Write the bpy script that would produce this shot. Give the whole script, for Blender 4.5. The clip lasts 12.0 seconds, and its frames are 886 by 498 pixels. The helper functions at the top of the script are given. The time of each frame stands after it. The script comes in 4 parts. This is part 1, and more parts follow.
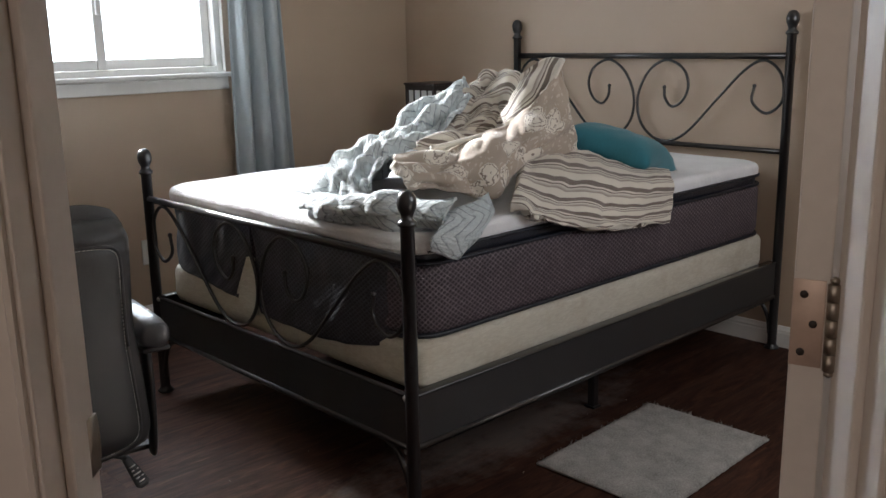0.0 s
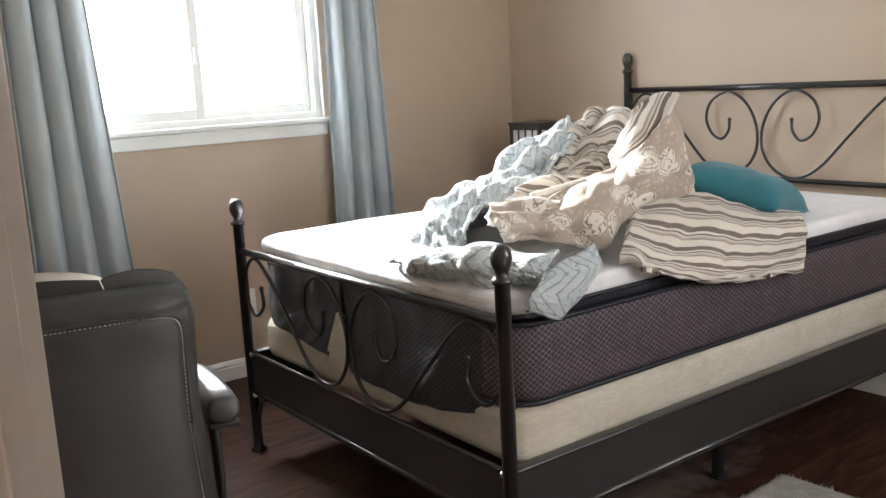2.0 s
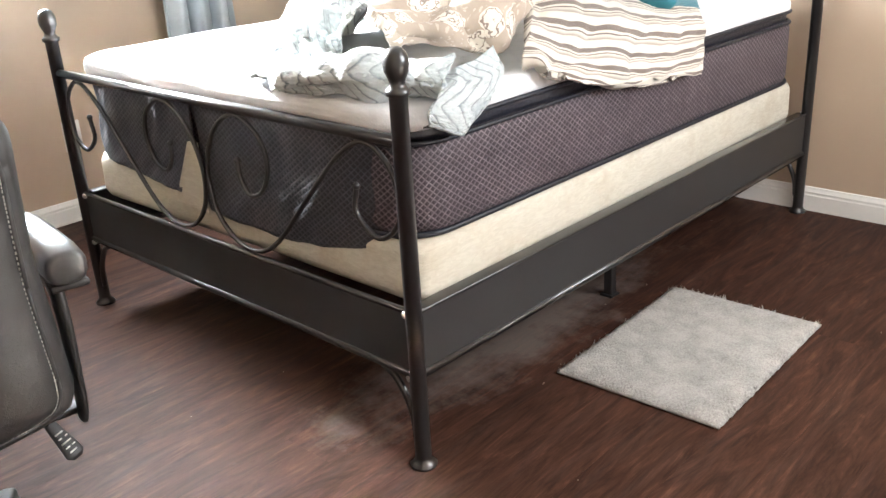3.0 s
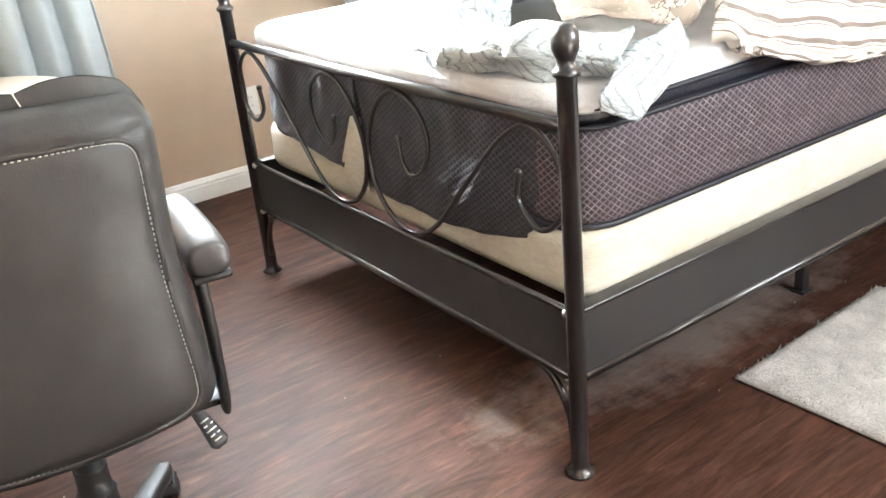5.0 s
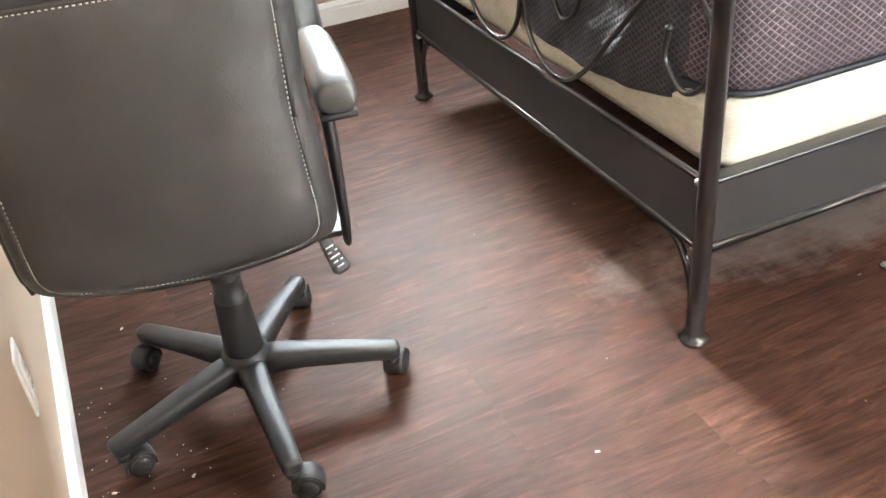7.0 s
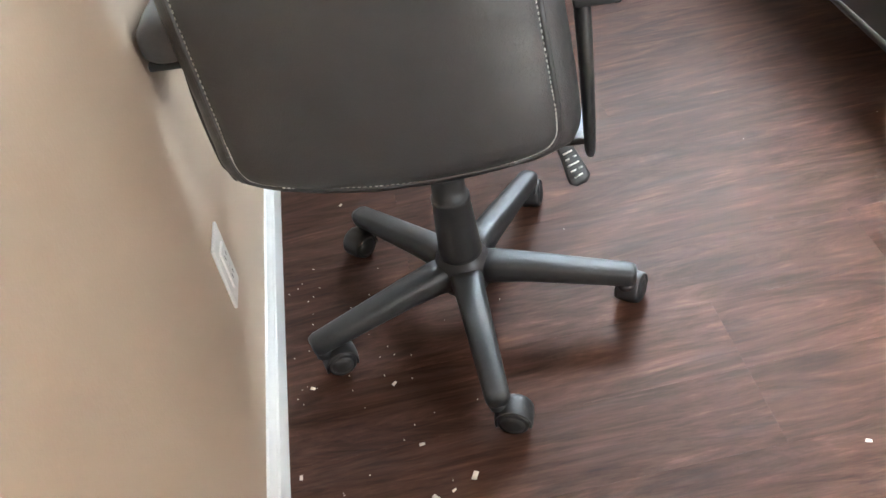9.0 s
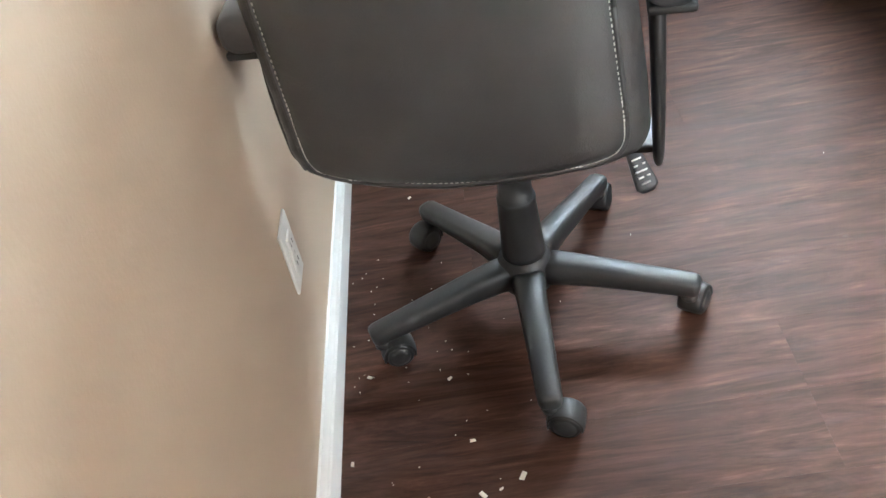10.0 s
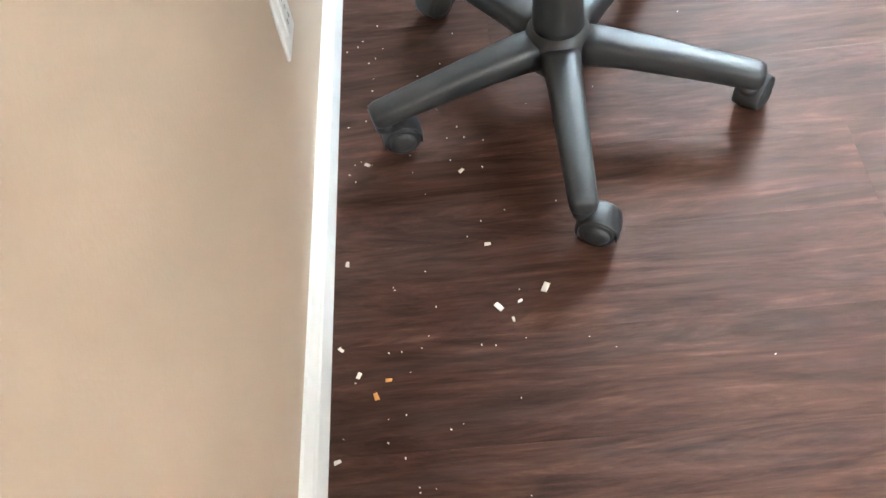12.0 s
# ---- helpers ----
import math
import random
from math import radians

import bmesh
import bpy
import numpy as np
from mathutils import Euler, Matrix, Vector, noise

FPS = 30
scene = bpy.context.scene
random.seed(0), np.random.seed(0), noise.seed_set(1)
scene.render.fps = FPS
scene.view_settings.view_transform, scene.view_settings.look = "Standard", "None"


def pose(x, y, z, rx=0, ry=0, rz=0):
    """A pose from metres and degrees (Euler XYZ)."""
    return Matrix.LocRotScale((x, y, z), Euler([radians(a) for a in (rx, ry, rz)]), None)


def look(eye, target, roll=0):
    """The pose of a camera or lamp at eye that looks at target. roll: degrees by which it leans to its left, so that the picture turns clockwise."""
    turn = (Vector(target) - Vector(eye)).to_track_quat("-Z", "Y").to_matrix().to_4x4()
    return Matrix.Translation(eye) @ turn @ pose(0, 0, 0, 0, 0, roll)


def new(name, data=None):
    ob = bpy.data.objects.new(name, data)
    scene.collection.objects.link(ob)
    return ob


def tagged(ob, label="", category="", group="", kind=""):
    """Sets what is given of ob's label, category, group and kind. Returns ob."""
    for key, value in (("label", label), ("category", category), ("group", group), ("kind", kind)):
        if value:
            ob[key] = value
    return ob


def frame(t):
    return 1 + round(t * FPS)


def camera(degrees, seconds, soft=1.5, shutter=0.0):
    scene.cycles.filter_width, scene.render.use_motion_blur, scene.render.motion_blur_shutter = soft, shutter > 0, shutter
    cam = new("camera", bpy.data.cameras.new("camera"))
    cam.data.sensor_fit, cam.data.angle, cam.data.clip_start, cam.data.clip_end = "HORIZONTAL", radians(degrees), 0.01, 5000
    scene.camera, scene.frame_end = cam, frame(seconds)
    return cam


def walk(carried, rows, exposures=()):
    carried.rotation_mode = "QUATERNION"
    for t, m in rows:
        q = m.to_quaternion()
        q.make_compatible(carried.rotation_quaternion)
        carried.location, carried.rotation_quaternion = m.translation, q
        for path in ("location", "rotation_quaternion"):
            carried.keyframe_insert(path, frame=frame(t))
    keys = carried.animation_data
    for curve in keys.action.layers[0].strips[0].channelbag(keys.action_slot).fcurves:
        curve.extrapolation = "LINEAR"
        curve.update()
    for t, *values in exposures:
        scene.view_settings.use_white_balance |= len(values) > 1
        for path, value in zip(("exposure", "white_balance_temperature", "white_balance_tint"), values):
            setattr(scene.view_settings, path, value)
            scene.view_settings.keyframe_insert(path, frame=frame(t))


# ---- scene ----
cam = camera(51.8, 12.0)
PATH = [
    (0, (-0.275, 0.459, 1.277), (1.078, 1.861, 0.826), -1.1),
    (0.5, (-0.411, 0.561, 1.316), (0.829, 2.085, 0.944), -2.1),
    (1, (-0.381, 0.568, 1.32), (0.785, 2.154, 0.968), -2.0),
    (1.5, (-0.211, 0.532, 1.307), (0.933, 2.132, 0.948), -2.6),
    (2, (-0.089, 0.599, 1.277), (1.087, 2.175, 0.914), -3.1),
    (2.5, (-0.049, 0.821, 1.241), (1.279, 2.232, 0.747), -3.3),
    (3, (0.017, 0.91, 1.19), (1.369, 2.18, 0.443), -3.2),
    (3.5, (0.145, 0.937, 1.191), (1.374, 2.281, 0.364), -5.6),
    (3.7, (0.206, 0.953, 1.191), (1.327, 2.406, 0.413), -6.8),
    (5.3, (0.141, 1.002, 1.196), (1.125, 2.535, 0.37), -4.9),
    (5.5, (0.157, 0.998, 1.187), (1.045, 2.543, 0.278), -4.6),
    (6, (0.202, 0.978, 1.185), (0.984, 2.506, 0.159), -4.4),
    (6.5, (0.222, 0.956, 1.219), (0.914, 2.493, 0.142), -4.8),
    (7, (0.226, 0.979, 1.239), (0.834, 2.523, 0.122), -5.8),
    (7.5, (0.199, 1.121, 1.193), (0.754, 2.601, -0.032), -6.1),
    (7.7, (0.198, 1.148, 1.2), (0.71, 2.611, -0.063), -6.9),
    (9.3, (0.313, 1.227, 1.165), (0.277, 2.735, -0.148), -12.0),
    (9.5, (0.313, 1.227, 1.168), (0.253, 2.731, -0.15), -12.0),
    (10, (0.322, 1.22, 1.178), (0.193, 2.739, -0.117), -12.3),
    (10.5, (0.329, 1.221, 1.181), (0.182, 2.762, -0.084), -11.7),
    (11, (0.324, 1.225, 1.168), (0.12, 2.661, -0.209), -11.8),
    (11.5, (0.277, 1.306, 1.058), (0.112, 2.45, -0.573), -11.8),
    (12, (0.238, 1.387, 1.026), (0.122, 2.552, -0.597), -10.1),
]
walk(cam, [(t, look(eye, target, roll)) for t, eye, target, roll in PATH],
     exposures=[(0.0, 1.0, 6150, 11.5), (0.25, 1.1, 6150, 11.5), (0.5, 1.77, 6500, 12.5), (1.0, 1.97, 6500, 12.5), (2.0, 1.95, 6300, 10.5), (2.5, 2.28, 6250, 10.5), (3.0, 3.25, 6200, 9.5), (3.5, 3.47, 6200, 8.5), (5.5, 3.86, 6100, 7.0), (7.5, 3.98, 6150, 7.0), (9.5, 3.49, 5750, 4.5), (11.0, 3.54, 5780, 4.0), (11.5, 3.82, 5750, 4.5), (12.0, 4.08, 5650, 2.0)])


# ---- world, sun, large lights, exposure ----
world = bpy.data.worlds.new("sky")
scene.world = world
world.use_nodes = True
wn = world.node_tree.nodes
sky = wn.new("ShaderNodeTexSky")
sky.sky_type = "NISHITA"
sky.sun_disc = False
sky.sun_elevation, sky.sun_rotation = radians(22), radians(0.4)
world.node_tree.links.new(sky.outputs[0], wn["Background"].inputs[0])
wn["Background"].inputs[1].default_value = 0.05


def area_lamp(name, m, width, height, watts, colour):
    data = bpy.data.lights.new(name, "AREA")
    data.shape, data.size, data.size_y, data.energy, data.color = "RECTANGLE", width, height, watts, colour
    ob = new(name, data)
    ob.matrix_world = m
    return ob


# skylight in the bedroom window and in the hall window
area_lamp("window_skylight", pose(1.455, 4.50, 1.62, -90, 0, 0), 1.14, 0.95, 9.5, (0.86, 0.94, 1.0))
# fill lamp for brightness from the south, in an assumed, unseen window
area_lamp("south_fill_lamp", pose(2.20, 0.30, 1.55, 90, 0, 0), 1.3, 1.0, 6.5, (1.0, 0.98, 0.96))
area_lamp("hall_skylight", pose(-0.66, 3.45, 1.5, -90, 0, 0), 0.72, 1.0, 3.6, (0.95, 0.97, 1.0))
# warm fill added from the hall side, its source is made up
area_lamp("hall_side_fill_lamp", pose(-1.30, 0.35, 1.5, 0, -90, 0), 1.0, 1.0, 3.0, (1.0, 0.78, 0.60))
sun_data = bpy.data.lights.new("sun", "SUN")
sun_data.energy, sun_data.angle, sun_data.color = 5.0, radians(1.2), (1.0, 0.975, 0.94)
sun = new("sun", sun_data)
sun.matrix_world = look((0, 0, 0), (-0.012, -1.80, -0.727))

# ---- materials ----
def node_material(name):
    m = bpy.data.materials.new(name)
    m.use_nodes = True
    t = m.node_tree
    return m, t, t.nodes, t.links, t.nodes["Principled BSDF"]


def math_node(t, op, a, b=None, c=None):
    n = t.nodes.new("ShaderNodeMath")
    n.operation = op
    for i, v in enumerate((a, b, c)):
        if v is None:
            continue
        if isinstance(v, (int, float)):
            n.inputs[i].default_value = v
        else:
            t.links.new(v, n.inputs[i])
    return n.outputs[0]


def ramp(t, fac, stops):
    n = t.nodes.new("ShaderNodeValToRGB")
    e = n.color_ramp.elements
    while len(e) < len(stops):
        e.new(0.5)
    for el, (p, c) in zip(e, stops):
        el.position, el.color = p, (*c, 1)
    t.links.new(fac, n.inputs[0])
    return n.outputs[0]


def noise_node(t, vector, scale, detail=4, rough=0.55, distort=0.0):
    n = t.nodes.new("ShaderNodeTexNoise")
    n.inputs["Scale"].default_value, n.inputs["Detail"].default_value = scale, detail
    n.inputs["Roughness"].default_value, n.inputs["Distortion"].default_value = rough, distort
    if vector is not None:
        t.links.new(vector, n.inputs["Vector"])
    return n.outputs["Fac"]


def coords(t, which="Object", scale=(1, 1, 1)):
    c = t.nodes.new("ShaderNodeTexCoord").outputs[which]
    if scale == (1, 1, 1):
        return c
    m = t.nodes.new("ShaderNodeMapping")
    m.inputs["Scale"].default_value = scale
    t.links.new(c, m.inputs["Vector"])
    return m.outputs[0]


def mix(t, fac, a, b):
    n = t.nodes.new("ShaderNodeMix")
    n.data_type = "RGBA"
    for socket, v in ((n.inputs["Factor"], fac), (n.inputs[6], a), (n.inputs[7], b)):
        if isinstance(v, tuple):
            socket.default_value = (*v, 1)
        elif isinstance(v, (int, float)):
            socket.default_value = v
        else:
            t.links.new(v, socket)
    return n.outputs[2]


def bump(t, bsdf, height, strength, distance=0.01):
    n = t.nodes.new("ShaderNodeBump")
    n.inputs["Strength"].default_value, n.inputs["Distance"].default_value = strength, distance
    t.links.new(height, n.inputs["Height"])
    t.links.new(n.outputs[0], bsdf.inputs["Normal"])


def surface(name, colour, rough=0.5, metal=0.0, var=0.12, fine=60, coarse=3, relief=0.15, depth=0.003, sheen=0.0, coat=0.0):
    """Plain painted, moulded or woven stuff: two scales of tone, worn gloss and a fine relief."""
    m, t, n, l, b = node_material(name)
    c = coords(t)
    big, small = noise_node(t, c, coarse, 3), noise_node(t, c, fine, 5)
    tone = math_node(t, "ADD", math_node(t, "MULTIPLY", big, 0.6), math_node(t, "MULTIPLY", small, 0.4))
    dark = tuple(v * (1 - var) for v in colour)
    light = tuple(min(1, v * (1 + var)) for v in colour)
    l.new(ramp(t, tone, [(0.3, dark), (0.7, light)]), b.inputs["Base Color"])
    l.new(math_node(t, "MULTIPLY_ADD", big, 0.16, rough - 0.08), b.inputs["Roughness"])
    b.inputs["Metallic"].default_value = metal
    b.inputs["Sheen Weight"].default_value = sheen
    b.inputs["Coat Weight"].default_value = coat
    bump(t, b, small, relief, depth)
    return m


def wall_paint(name, colour, rough):
    m, t, n, l, b = node_material(name)
    c = coords(t, "Object")
    big, stain, fine = noise_node(t, c, 1.1, 3), noise_node(t, c, 5.5, 5, 0.6), noise_node(t, c, 160, 3)
    base = ramp(t, big, [(0.3, tuple(v * 0.95 for v in colour)), (0.7, tuple(v * 1.03 for v in colour))])
    smudge = ramp(t, stain, [(0.66, (0, 0, 0)), (0.8, (0.25, 0.25, 0.25))])
    l.new(mix(t, smudge, base, tuple(v * w for v, w in zip(colour, (0.86, 0.8, 0.72)))), b.inputs["Base Color"])
    b.inputs["Roughness"].default_value = rough
    bump(t, b, fine, 0.12, 0.002)
    return m


def plank_wood():
    m, t, n, l, b = node_material("dark_plank_wood")
    info = n.new("ShaderNodeObjectInfo").outputs["Random"]
    shift = n.new("ShaderNodeCombineXYZ")
    l.new(math_node(t, "MULTIPLY", info, 37.0), shift.inputs[0])
    l.new(math_node(t, "MULTIPLY", info, 11.0), shift.inputs[1])
    add = n.new("ShaderNodeVectorMath")
    l.new(coords(t), add.inputs[0])
    l.new(shift.outputs[0], add.inputs[1])

    def stretched(sx, sy):
        k = n.new("ShaderNodeMapping")
        k.inputs["Scale"].default_value = (sx, sy, 1)
        l.new(add.outputs[0], k.inputs["Vector"])
        return k.outputs[0]

    figure = noise_node(t, stretched(2.3, 13), 1.0, 7, 0.68, 2.8)
    grain = noise_node(t, stretched(9, 95), 1.0, 6, 0.7, 0.5)
    pores = noise_node(t, stretched(18, 330), 1.0, 3, 0.6)
    tone = math_node(t, "ADD", math_node(t, "MULTIPLY", figure, 0.62), math_node(t, "MULTIPLY", grain, 0.38))
    wood = ramp(t, tone, [(0.30, (0.013, 0.0062, 0.0051)), (0.44, (0.038, 0.0170, 0.0118)), (0.56, (0.070, 0.0318, 0.0212)), (0.72, (0.145, 0.073, 0.047))])
    shade = math_node(t, "MULTIPLY_ADD", info, 0.22, 0.87)
    hsv = n.new("ShaderNodeHueSaturation")
    l.new(wood, hsv.inputs["Color"])
    l.new(shade, hsv.inputs["Value"])
    dust = ramp(t, noise_node(t, coords(t, "Generated", (1, 1, 1)), 3.0, 6, 0.7), [(0.5, (0, 0, 0)), (0.8, (0.06, 0.06, 0.06))])
    # grey dust that was swept under the edge of the bed
    place = n.new("ShaderNodeNewGeometry").outputs["Position"]
    far = n.new("ShaderNodeVectorMath")
    far.operation = "SUBTRACT"
    l.new(place, far.inputs[0])
    far.inputs[1].default_value = (1.85, 2.37, 0)
    shrink = n.new("ShaderNodeVectorMath")
    shrink.operation = "MULTIPLY"
    l.new(far.outputs[0], shrink.inputs[0])
    shrink.inputs[1].default_value = (1.35, 4.6, 0)
    reach = n.new("ShaderNodeVectorMath")
    reach.operation = "LENGTH"
    l.new(shrink.outputs[0], reach.inputs[0])
    patchy = math_node(t, "ADD", reach.outputs["Value"], math_node(t, "MULTIPLY", math_node(t, "SUBTRACT", noise_node(t, place, 7, 6, 0.7), 0.5), 2.2))
    swept = ramp(t, patchy, [(0.35, (0.42, 0.42, 0.42)), (1.0, (0, 0, 0))])
    film = mix(t, swept, mix(t, dust, hsv.outputs[0], (0.3, 0.27, 0.25)), (0.27, 0.245, 0.225))
    l.new(film, b.inputs["Base Color"])
    l.new(math_node(t, "MULTIPLY_ADD", grain, 0.2, 0.47), b.inputs["Roughness"])
    b.inputs["Specular IOR Level"].default_value = 0.10
    bump(t, b, math_node(t, "ADD", grain, pores), 0.16, 0.0012)
    return m


def mattress_quilt(name, low, high, thread_tone, weight):
    m, t, n, l, b = node_material(name)
    s = n.new("ShaderNodeSeparateXYZ")
    l.new(coords(t), s.inputs[0])
    wob = math_node(t, "MULTIPLY", math_node(t, "SUBTRACT", noise_node(t, coords(t), 14, 3), 0.5), 0.010)
    along = math_node(t, "ADD", math_node(t, "SUBTRACT", s.outputs[0], s.outputs[1]), wob)
    lines = []
    for sign in (1, -1):
        q = math_node(t, "MULTIPLY", math_node(t, "ADD", along, math_node(t, "MULTIPLY", s.outputs[2], 1.4 * sign)), 1 / 0.021)
        lines.append(math_node(t, "ABSOLUTE", math_node(t, "SUBTRACT", math_node(t, "FRACT", q), 0.5)))
    near = math_node(t, "MINIMUM", lines[0], lines[1])
    patch = noise_node(t, coords(t), 60, 4)
    soft = ramp(t, near, [(0.03, (1, 1, 1)), (0.17, (0, 0, 0))])
    thread = math_node(t, "MULTIPLY", soft, math_node(t, "MULTIPLY_ADD", patch, 1.4, -0.1))
    fleck = math_node(t, "GREATER_THAN", noise_node(t, coords(t, "Object", (1, 1, 2.2)), 110, 2), 0.735)
    body = ramp(t, noise_node(t, coords(t), 9, 4), [(0.3, low), (0.7, high)])
    c = mix(t, math_node(t, "MULTIPLY", thread, weight), body, thread_tone)
    c = mix(t, math_node(t, "MULTIPLY", fleck, 0.35), c, (0.4, 0.36, 0.37))
    l.new(c, b.inputs["Base Color"])
    b.inputs["Roughness"].default_value = 0.62
    b.inputs["Sheen Weight"].default_value = 0.05
    bump(t, b, near, 0.5, 0.004)
    return m


def striped_cloth():
    m, t, n, l, b = node_material("cream_cloth_with_brown_stripes")
    s = n.new("ShaderNodeSeparateXYZ")
    l.new(coords(t, "UV"), s.inputs[0])
    q = math_node(t, "FRACT", math_node(t, "MULTIPLY", s.outputs[1], 1 / 0.064))
    cream, brown, ash = (0.70, 0.65, 0.56), (0.115, 0.078, 0.060), (0.30, 0.25, 0.21)
    tone = ramp(t, q, [(0.0, cream), (0.28, cream), (0.30, brown), (0.52, brown), (0.54, cream), (0.62, cream), (0.64, brown), (0.69, brown), (0.71, cream), (0.86, ash), (0.90, ash), (0.92, cream)])
    weave = noise_node(t, coords(t, "UV"), 420, 2)
    l.new(mix(t, math_node(t, "MULTIPLY", weave, 0.2), tone, (0.72, 0.68, 0.6)), b.inputs["Base Color"])
    b.inputs["Roughness"].default_value = 0.85
    b.inputs["Sheen Weight"].default_value = 0.25
    bump(t, b, math_node(t, "ADD", noise_node(t, coords(t), 38, 4), weave), 0.3, 0.006)
    return m


def floral_cloth():
    m, t, n, l, b = node_material("taupe_cloth_with_cream_roses")
    uv = coords(t, "UV")
    v = n.new("ShaderNodeTexVoronoi")
    v.inputs["Scale"].default_value, v.inputs["Randomness"].default_value = 9.5, 0.8
    warp = n.new("ShaderNodeVectorMath")
    warp.operation = "MULTIPLY_ADD"
    wn_ = n.new("ShaderNodeTexNoise")
    wn_.inputs["Scale"].default_value = 26
    l.new(uv, wn_.inputs["Vector"])
    l.new(wn_.outputs["Color"], warp.inputs[0])
    warp.inputs[1].default_value = (0.045, 0.045, 0)
    l.new(uv, warp.inputs[2])
    l.new(warp.outputs[0], v.inputs["Vector"])
    d = v.outputs["Distance"]
    petals = math_node(t, "ABSOLUTE", math_node(t, "SINE", math_node(t, "MULTIPLY", math_node(t, "ADD", d, math_node(t, "MULTIPLY", noise_node(t, uv, 55, 3), 0.25)), 24)))
    rose = math_node(t, "LESS_THAN", d, 0.45)
    outline = math_node(t, "MULTIPLY", rose, math_node(t, "LESS_THAN", petals, 0.34))
    v2 = n.new("ShaderNodeTexVoronoi")
    v2.inputs["Scale"].default_value = 60
    l.new(warp.outputs[0], v2.inputs["Vector"])
    leaf = math_node(t, "MULTIPLY", math_node(t, "LESS_THAN", v2.outputs["Distance"], 0.3), math_node(t, "GREATER_THAN", d, 0.5))
    c = mix(t, rose, (0.42, 0.345, 0.275), (0.72, 0.66, 0.57))
    c = mix(t, math_node(t, "MULTIPLY", outline, 0.85), c, (0.17, 0.125, 0.095))
    c = mix(t, math_node(t, "MULTIPLY", leaf, 0.7), c, (0.62, 0.55, 0.46))
    l.new(c, b.inputs["Base Color"])
    b.inputs["Roughness"].default_value = 0.85
    b.inputs["Sheen Weight"].default_value = 0.2
    bump(t, b, noise_node(t, coords(t), 45, 4), 0.35, 0.006)
    return m


def blue_cloth():
    m, t, n, l, b = node_material("pale_blue_crinkled_cotton")
    s = n.new("ShaderNodeSeparateXYZ")
    l.new(coords(t, "UV"), s.inputs[0])
    wob = math_node(t, "MULTIPLY", noise_node(t, coords(t, "UV"), 30, 3), 0.03)
    zig = math_node(t, "MULTIPLY", math_node(t, "ABSOLUTE", math_node(t, "SUBTRACT", math_node(t, "FRACT", math_node(t, "MULTIPLY", s.outputs[1], 1 / 0.10)), 0.5)), 0.11)
    q = math_node(t, "FRACT", math_node(t, "MULTIPLY", math_node(t, "ADD", math_node(t, "ADD", s.outputs[0], zig), wob), 1 / 0.040))
    tone = ramp(t, q, [(0.0, (0.66, 0.72, 0.735)), (0.40, (0.70, 0.75, 0.76)), (0.52, (0.24, 0.29, 0.32)), (0.72, (0.66, 0.72, 0.735))])
    patch = ramp(t, noise_node(t, coords(t, "UV"), 7, 3), [(0.50, (0, 0, 0)), (0.66, (1, 1, 1))])
    l.new(mix(t, patch, tone, (0.65, 0.73, 0.75)), b.inputs["Base Color"])
    b.inputs["Roughness"].default_value = 0.85
    b.inputs["Sheen Weight"].default_value = 0.2
    bump(t, b, noise_node(t, coords(t, "UV", (1, 2.5, 1)), 34, 5, 0.6), 1.0, 0.02)
    return m


def leather():
    m, t, n, l, b = node_material("black_bonded_leather")
    c = coords(t)
    v = n.new("ShaderNodeTexVoronoi")
    v.inputs["Scale"].default_value = 420
    l.new(c, v.inputs["Vector"])
    crease = noise_node(t, c, 13, 5, 0.6, 0.8)
    l.new(ramp(t, noise_node(t, c, 5, 4), [(0.3, (0.034, 0.034, 0.0352)), (0.7, (0.052, 0.0515, 0.0530))]), b.inputs["Base Color"])
    l.new(math_node(t, "MULTIPLY_ADD", noise_node(t, c, 4, 3), 0.14, 0.38), b.inputs["Roughness"])
    b.inputs["Specular IOR Level"].default_value = 0.85
    bump(t, b, math_node(t, "ADD", math_node(t, "MULTIPLY", v.outputs["Distance"], 0.3), math_node(t, "MULTIPLY", crease, 2.2)), 0.22, 0.004)
    return m


def rug_pile():
    m, t, n, l, b = node_material("pale_grey_shag_pile")
    c = coords(t)
    a, s = noise_node(t, c, 18, 4), noise_node(t, c, 170, 4)
    l.new(ramp(t, math_node(t, "ADD", math_node(t, "MULTIPLY", a, 0.5), math_node(t, "MULTIPLY", s, 0.5)), [(0.32, (0.29, 0.283, 0.270)), (0.62, (0.53, 0.523, 0.500))]), b.inputs["Base Color"])
    b.inputs["Roughness"].default_value = 0.95
    bump(t, b, s, 0.8, 0.01)
    return m


def white_quilt_top():
    m, t, n, l, b = node_material("white_quilted_knit")
    c = coords(t)
    a = noise_node(t, c, 11, 4)
    l.new(ramp(t, a, [(0.3, (0.74, 0.74, 0.75)), (0.7, (0.84, 0.84, 0.85))]), b.inputs["Base Color"])
    b.inputs["Roughness"].default_value = 0.8
    b.inputs["Sheen Weight"].default_value = 0.15
    bump(t, b, math_node(t, "ADD", noise_node(t, c, 26, 3), math_node(t, "MULTIPLY", noise_node(t, c, 140, 3), 0.4)), 0.4, 0.01)
    return m


